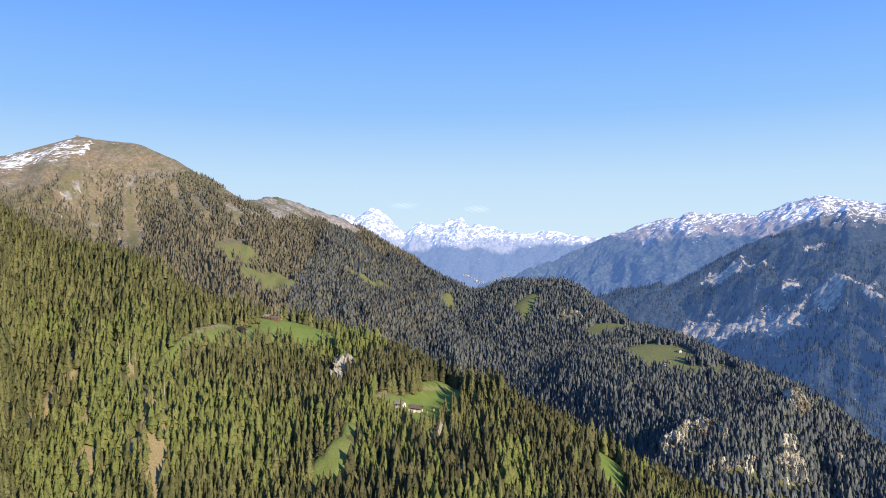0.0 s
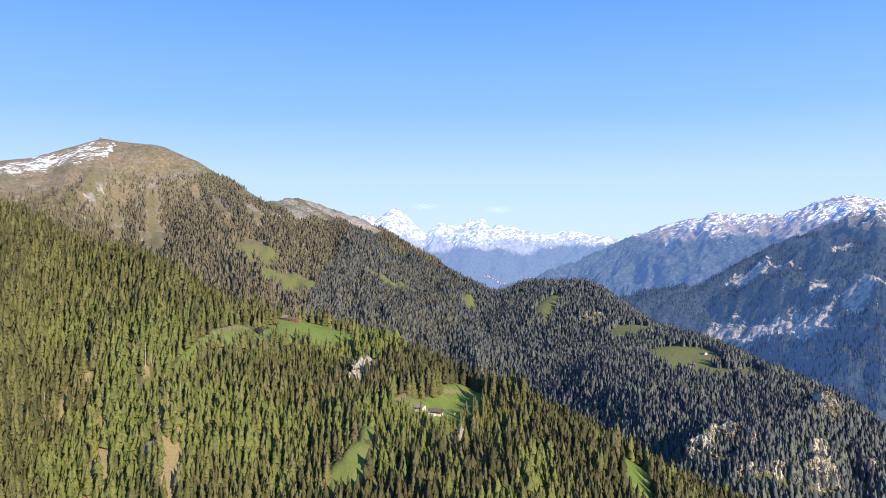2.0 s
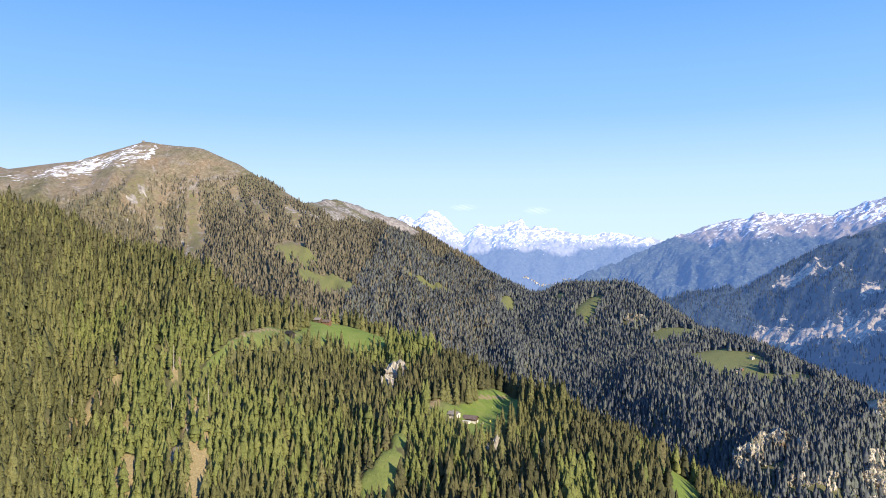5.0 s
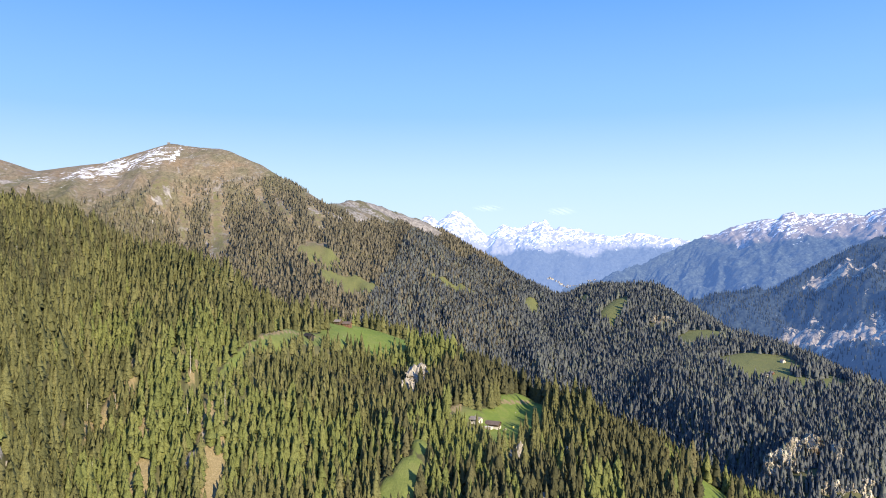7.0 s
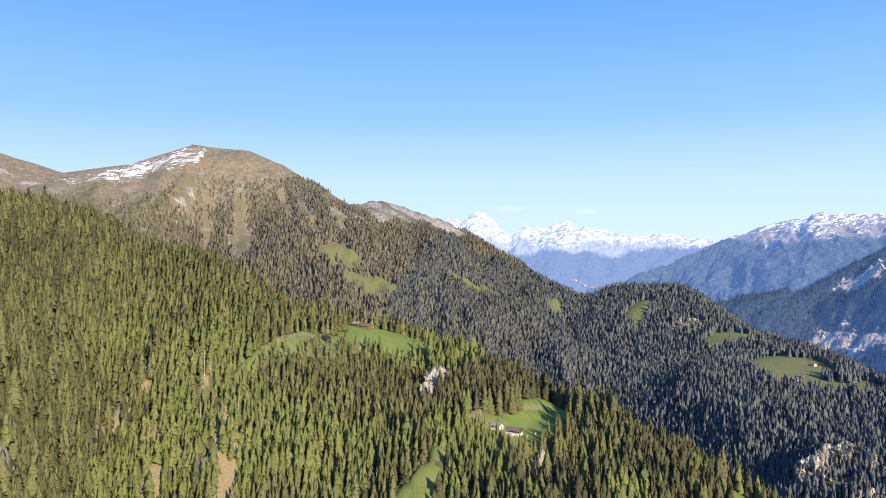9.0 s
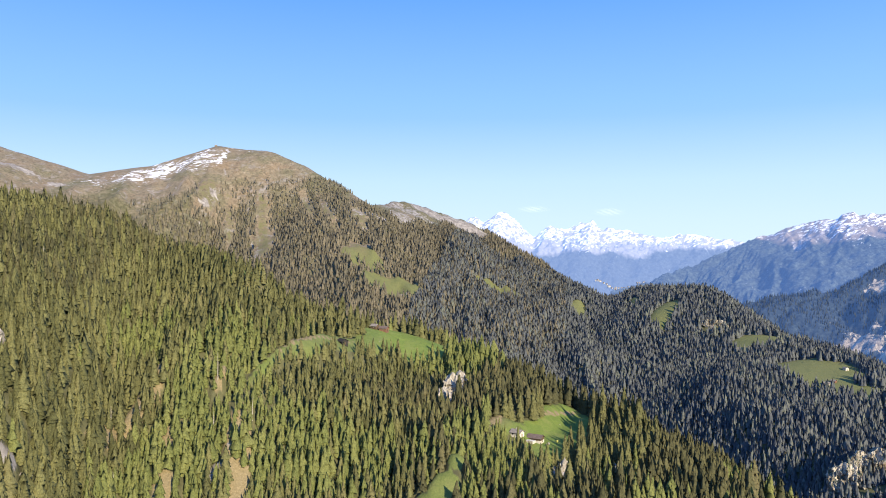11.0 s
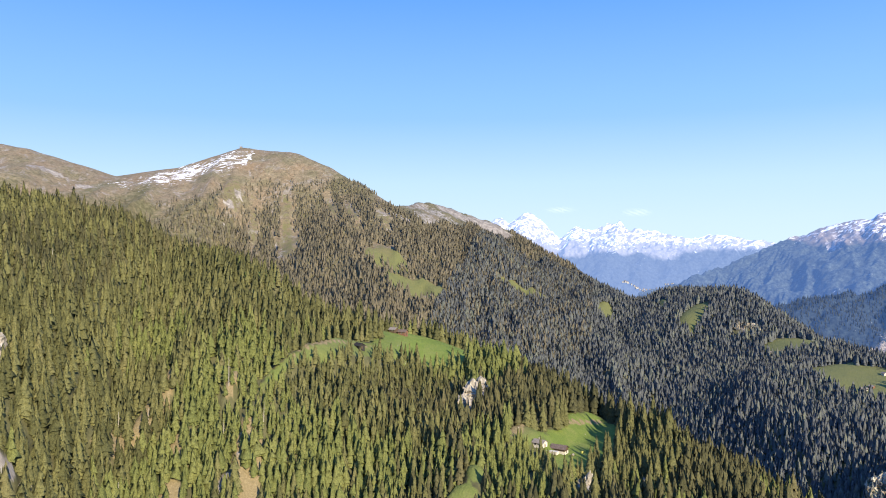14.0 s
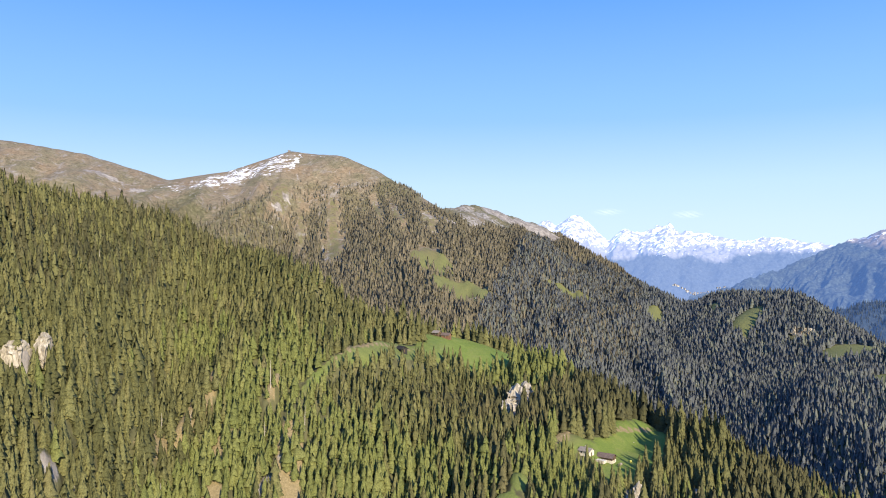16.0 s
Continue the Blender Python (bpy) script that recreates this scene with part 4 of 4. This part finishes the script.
# the upper meadow
house("red_barn", "reddish-brown boarded barn with a low roof at the meadow's top edge", -156, 692, 78, 4.8, 6.8, 2.8, 1.5, RED_WOOD, DARK_SHINGLE, None, 1)
house("small_hut", "small grey-roofed wooden hut beside the reddish barn", -164, 692, 70, 4.5, 5.5, 2.6, 1.4, DARK_WOOD, SHINGLE, None, 1)
house("dark_shed", "dark wooden shed half hidden by spruces on the meadow", -167, 612, 50, 5, 7, 2.6, 1.5, CHARRED, CHARRED, None, 1)
# on the big mountain's meadow
for hx, hy, hr in ((-392, 1762, 80), (-375, 1755, 60)):
    house("mountain_hut", "small pale-walled hut on the mountain meadow", hx, hy, hr, 6, 9, 3.2, 1.8, PLASTER, SHINGLE, None, 1)
# on the wooded ridge
house("ridge_hut", "small wooden hut on the ridge meadow", 433, 1455, 75, 6, 9, 3, 1.8, DARK_WOOD, SHINGLE, PLASTER, 1)
house("ridge_hut", "small brown hut with a grey roof on the ridge meadow", 446, 1462, 40, 6, 8, 3, 1.8, RED_WOOD, SHINGLE, None, 1)
house("ridge_hut", "pale hut at the edge of the upper ridge clearing", 345, 1738, 60, 7, 10, 3.4, 1.9, PLASTER, SHINGLE, None, 1)
house("ridge_hut", "white-walled hut among the ridge spruces", 483, 1515, 20, 6, 8, 3.6, 1.9, PLASTER, SHINGLE, None, 1)

# crags
outcrop("rock_crag", "bright pale limestone crag below the upper meadow", -81, 630, -100, 13, 14, 15, 10, 1, 4, None, 0.5)
outcrop("rock_crag", "pale limestone ledges running down among spruces", -84, 611, -102, 12, 14, 20, 10, 2, 4, None, 0.5)
outcrop("rock_crag", "small pale limestone blocks among spruces", -86, 592, -105, 9, 11, 17, 10, 3, 4, None, 0.5)
outcrop("rock_crag", "broad pale limestone crag high on the wooded slope", -294, 401, -50, 11, 11, 15, 10, 7, 4, None, 0.4)
outcrop("rock_crag", "pale limestone crag beside a dark cleft", -285, 409, -47, 6, 8, 15, 10, 8, 4, None, 0.4)
outcrop("rock_crag", "reddish limestone step below the lower meadow", -2, 518, -133, 7, 6, 19, 0, 4, 4, None, 0.5)
outcrop("rock_crag", "pale limestone rib between spruces", 29, 531, -135, 6, 6, 14, 0, 5, 3)
outcrop("rock_crag", "pale limestone rib low on the slope", 13, 482, -158, 6, 5, 14, 0, 6, 4, None, 0.5)
outcrop("rock_crag", "broken pale limestone low on the wooded slope", -255, 374, -102, 7, 6, 8, 10, 9, 4)
outcrop("rock_crag", "broken pale limestone low on the wooded slope", -250, 385, -107, 6, 6, 7, 10, 10, 3)
outcrop("rock_crag", "small pale limestone step beside a gully", -193, 463, -128, 3.5, 5, 7, 10, 11, 3)

LEDGES = []


def cliff(label, x, y, z, wide, high, heading, seed, trees=0.03):
    """A rock wall that stands out of the slope: fluted front, stepped by ledges, ends and top running back into the hill."""
    r = random.Random(seed)
    nu, nv = max(18, int(wide * 0.9)), max(16, int(high * 0.9))
    off = Vector((seed * 5.3, seed * 2.9, 0))
    bm = bmesh.new()
    rows = []
    place = pose(x, y, z, 0, 0, heading)
    for j in range(-3, nv + 6):
        v = min(max(j / nv, 0), 1)
        back = 0.0 if 0 <= j <= nv else (j - nv) * 5.0 if j > nv else -j * 4.0
        row = []
        for i in range(nu + 1):
            u = 2 * i / nu - 1
            top = 0.86 + 0.30 * noise.fractal(Vector((u * wide / 60, 3.1, 0)) + off, 1.0, 2.0, 3)
            low = 0.22 * noise.fractal(Vector((u * wide / 34, 9.4, 0)) + off, 0.8, 2.0, 3)
            h = (low + (top - low) * v) * high * (1 - 0.55 * abs(u) ** 4)
            p = Vector((u * wide / 17, h / 46, 0)) + off
            flute = abs(noise.fractal(p, 0.8, 2.1, 5))
            ledge = noise.fractal(Vector((u * wide / 22, h / 9, 4)) + off, 0.7, 2.0, 4)
            chip = noise.fractal(Vector((u * wide / 4, h / 5, 7)) + off, 0.6, 2.2, 4)
            bulge = noise.fractal(Vector((u * wide / 48, h / 40, 11)) + off, 0.9, 2.0, 3)
            depth = 7 * flute + 4.0 * ledge + 1.0 * chip + 9 * bulge + 0.22 * wide * abs(u) ** 5 + 0.34 * h + back
            co = Vector((u * wide / 2 + 1.0 * chip, depth, h - (0 if j <= nv else (j - nv) * 1.2)))
            row.append(bm.verts.new(co))
            if r.random() < trees * (2.2 if j >= nv - 2 else 1.0) and j > 1:
                LEDGES.append(place @ (co + Vector((0, 0.6, -0.8))))
        rows.append(row)
    for a, b in zip(rows[:-1], rows[1:]):
        for i in range(nu):
            bm.faces.new((a[i], a[i + 1], b[i + 1], b[i]))
    me = bpy.data.meshes.new("rock_cliff")
    bm.to_mesh(me)
    bm.free()
    me.materials.append(CLIFF_ROCK)
    ob = tagged(new("rock_cliff", me), label, "rock", "pale cliffs")
    ob.matrix_world = place


for cx, cy, cz, wide, high, heading, seed, trees, label in CLIFFS:
    cliff(label, cx, cy, cz, wide, high, heading, seed, trees)
cliff("pale broken rock among spruces on the wooded ridge", 322, 1872, height_at(322, 1872) - 2, 74, 17, -12, 33, 0.05)
cliff("small pale rock step among spruces on the wooded ridge", 352, 1858, height_at(352, 1858) - 1, 24, 12, -6, 35, 0.04)


spots = np.array([tuple(p) for p in LEDGES])
rng = np.random.default_rng(19)
woods("cliff_spruces", "small dark spruces rooted on the ledges of the cliffs", spots[:, 0], spots[:, 1], rng.uniform(4, 11, len(spots)), MID_SHAPES, HAZE_BLUE_SPRUCE, rng, 1.15, z=spots[:, 2])


# dead spruces
def snag(x, y, high, lean, seed):
    bm = bmesh.new()
    r = random.Random(seed)
    rings = []
    for k in range(7):
        f = k / 6
        rad = 0.26 * (1 - 0.75 * f)
        rings.append([bm.verts.new((lean * f * f * high + rad * math.cos(a) * r.uniform(0.85, 1.15), rad * math.sin(a) * r.uniform(0.85, 1.15), -0.6 + f * (high + 0.6))) for a in [j * math.tau / 7 for j in range(7)]])
    for a, b in zip(rings[:-1], rings[1:]):
        for j in range(7):
            bm.faces.new((a[j], a[(j + 1) % 7], b[(j + 1) % 7], b[j]))
    bm.faces.new(rings[-1])
    ob = tagged(new("dead_spruce"), "bleached bare trunk of a dead spruce in the forest", "tree", "dead trees")
    ob.matrix_world = pose(x, y, height_at(x, y), 0, 0, r.uniform(0, 360))
    part("trunk", bm, DEADWOOD, ob)
    for k in range(9):
        f, a, w = r.uniform(0.35, 0.95), r.uniform(0, math.tau), r.uniform(0.5, 1.5)
        bm = bmesh.new()
        bmesh.ops.create_cone(bm, segments=4, radius1=0.05, radius2=0.012, depth=w, cap_ends=True)
        bmesh.ops.transform(bm, verts=bm.verts, matrix=Matrix.Translation((lean * f * f * high, 0, f * high)) @ Matrix.Rotation(a, 4, "Z") @ Matrix.Rotation(radians(105), 4, "Y") @ Matrix.Translation((0, 0, w / 2)))
        part("branch", bm, DEADWOOD, ob)
    return ob


for k, (sx, sy, sh) in enumerate([(-216, 511, 17), (-238, 604, 13), (-250, 480, 15), (-262, 470, 12), (-206, 486, 16), (-225, 530, 14), (-300, 480, 13), (-188, 500, 15), (-170, 480, 14), (-275, 520, 13), (-310, 540, 12), (-240, 440, 15), (-205, 440, 16), (-150, 560, 15), (-330, 500, 12), (-268, 495, 14)]):
    snag(sx, sy, sh, 0.04 * math.sin(k * 2.1), k)

WHITEWASH = plain_material("whitewashed_wall", (0.30, 0.29, 0.27), (0.45, 0.44, 0.42), 0.6, 0.9, 0.1)

# ---- small things ----


def boulder(x, y, size, seed):
    bm = bmesh.new()
    bmesh.ops.create_icosphere(bm, subdivisions=2, radius=size / 2)
    for v in bm.verts:
        v.co *= 1 + 0.5 * noise.noise(v.co * (1.6 / size) + Vector((seed, 0, 0)))
        v.co.z *= 0.7
    me = bpy.data.meshes.new("boulder")
    bm.to_mesh(me)
    bm.free()
    me.materials.append(LIMESTONE)
    ob = tagged(new("boulder", me), "pale grey boulder lying in the meadow grass", "rock", "boulders")
    ob.matrix_world = pose(x, y, height_at(x, y) + size * 0.15, 0, 0, seed * 40)


for k, (bx, by, bs) in enumerate([(6, 566, 1.6), (-6, 600, 1.3), (-42, 548, 1.8), (-30, 545, 1.4), (-12, 546, 1.2), (14, 590, 1.0), (-120, 668, 1.3), (-108, 680, 1.1), (-150, 655, 1.4), (-46, 560, 1.5)]):
    boulder(bx, by, 0.65 * bs, k)


def woodpile(x, y, heading):
    ob = tagged(new("woodpile"), "low stack of split firewood beside the barn", "firewood")
    ob.matrix_world = pose(x, y, height_at(x, y), 0, 0, heading)
    r = random.Random(3)
    for row in range(4):
        for k in range(12 - row % 2):
            bm = bmesh.new()
            bmesh.ops.create_cone(bm, segments=6, radius1=0.16, radius2=0.15, depth=1.0, cap_ends=True)
            bmesh.ops.transform(bm, verts=bm.verts, matrix=Matrix.Translation((k * 0.32 - 1.8 + 0.16 * (row % 2), r.uniform(-0.06, 0.06), 0.15 + row * 0.27)) @ Matrix.Rotation(radians(90), 4, "X"))
            part("log", bm, DEADWOOD if r.random() < 0.5 else BARK, ob)


woodpile(-12.5, 553, 70)


def terrace(x, y, heading):
    ob = tagged(new("terrace"), "pale gravel terrace with a low stone wall before the hut", "terrace")
    ob.matrix_world = pose(x, y, height_at(x, y) + 0.2, 0, 0, heading)
    box_part("slab", PLASTER, ob, -5, 5, -2, 2, -1.5, 0.1, 0.05)
    for k in range(10):
        box_part("stone", LIMESTONE, ob, -5 + k, -4.06 + k, -2.35, -1.98, -1.5, 0.45 + 0.08 * math.sin(k * 2.7), 0.05)


terrace(-25.5, 550, -22)


def yellow_bale(x, y):
    bm = bmesh.new()
    bmesh.ops.create_cone(bm, segments=20, radius1=0.75, radius2=0.75, depth=1.3, cap_ends=True)
    bmesh.ops.bevel(bm, geom=[e for e in bm.edges if len(e.link_faces) == 2 and e.calc_face_angle(0) > 1], offset=0.12, segments=2, affect="EDGES")
    bmesh.ops.rotate(bm, verts=bm.verts, matrix=Matrix.Rotation(radians(90), 3, "Y"))
    me = bpy.data.meshes.new("hay_bale")
    bm.to_mesh(me)
    bm.free()
    me.materials.append(BALE)
    ob = tagged(new("hay_bale", me), "round yellow-green hay bale lying on the meadow", "hay bale")
    ob.matrix_world = pose(x, y, height_at(x, y) + 0.7, 0, 0, 30)


BALE = plain_material("yellow_straw", (0.30, 0.28, 0.06), (0.52, 0.47, 0.12), 4.0, 0.9, 0.4)
yellow_bale(-7, 561)


def summit_station(x, y):
    z = height_at(x, y)
    ob = tagged(new("summit_station"), "small grey summit building with a mast on the peak", "building")
    ob.matrix_world = pose(x, y, z, 0, 0, 10)
    box_part("body", SHINGLE, ob, -5, 3, -3, 3, -3, 3.0, 0.1)
    box_part("roof", DARK_SHINGLE, ob, -5.5, 3.5, -3.5, 3.5, 3.02, 3.4, 0.08)
    for px, ph in ((-3, 7), (2, 5)):
        bm = bmesh.new()
        bmesh.ops.create_cone(bm, segments=8, radius1=0.35, radius2=0.12, depth=ph, cap_ends=True)
        bmesh.ops.translate(bm, verts=bm.verts, vec=(px, 0, 3.4 + ph / 2))
        part("mast", bm, METAL, ob)


summit_station(-1208, 2450)

# the village far down the valley
VALLEY = np.array([v.co for name in ("backdrop_side_range", "backdrop_snow_range") for v in bpy.data.objects[name].data.vertices])
r = random.Random(11)
for k in range(26):
    vx = 110 + 260 * r.random()
    vy = 3905 + 0.55 * (vx - 99) + 30 * r.random()
    near = np.hypot(VALLEY[:, 0] - vx, VALLEY[:, 1] - vy) < 26
    vz = float(VALLEY[near, 2].max()) if near.any() else height_at(vx, vy)
    ob = tagged(new("village_house"), "white-walled village house with a grey roof down in the valley", "building", "valley village")
    w, l = r.uniform(5, 7), r.uniform(6, 9)
    ob.matrix_world = pose(vx, vy, vz, 0, 0, r.uniform(0, 180))
    part("wall", gable_walls(w, l, 4.6, 2.2), WHITEWASH, ob)
    for side in (-1, 1):
        part("roof", roof_slab(w, l, 4.6, 2.2, side), SHINGLE, ob)


# thin clouds low over the far peaks
def cloud(x, z, wide, high, seed):
    verts, faces, nx, nz = [], [], 40, 16
    for j in range(nz + 1):
        for i in range(nx + 1):
            verts.append((x + (i / nx - 0.5) * wide, 4700 + 12 * math.sin(i * 0.7 + j), z + (j / nz - 0.5) * high))
    for j in range(nz):
        for i in range(nx):
            a = j * (nx + 1) + i
            faces.append((a, a + 1, a + nx + 2, a + nx + 1))
    me = mesh_from("backdrop_cloud", np.array(verts), np.array(faces), CLOUD)
    fade = [max(0.0, 1 - math.hypot(2 * i / nx - 1, 2 * j / nz - 1)) for j in range(nz + 1) for i in range(nx + 1)]
    layer(me, "fade", np.array(fade))
    tagged(new("backdrop_cloud", me), "thin pale cloud low over the distant peaks", "cloud", kind="structure")


def cloud_material():
    m, n, l, b = material("glowing_thin_cloud")
    a = n.new("ShaderNodeAttribute")
    a.attribute_name = "fade"
    pos = n.new("ShaderNodeNewGeometry").outputs["Position"]
    k = noise_node(n, l, 0.012, 3, 0.5, 0.3, pos)
    v = arith(n, l, "MULTIPLY", a.outputs["Fac"], k.outputs[0])
    v = arith(n, l, "MULTIPLY", v, 0.20)
    l.new(v, b.inputs["Alpha"])
    b.inputs["Base Color"].default_value = (0.9, 0.88, 0.88, 1)
    # the cloud's sunlit paleness is helped by a glow of its own
    b.inputs["Emission Color"].default_value = (0.45, 0.44, 0.46, 1)
    b.inputs["Emission Strength"].default_value = 0.6
    b.inputs["Roughness"].default_value = 1.0
    return m


CLOUD = cloud_material()
cloud(-240, 276, 220, 46, 1)
cloud(215, 254, 200, 54, 2)
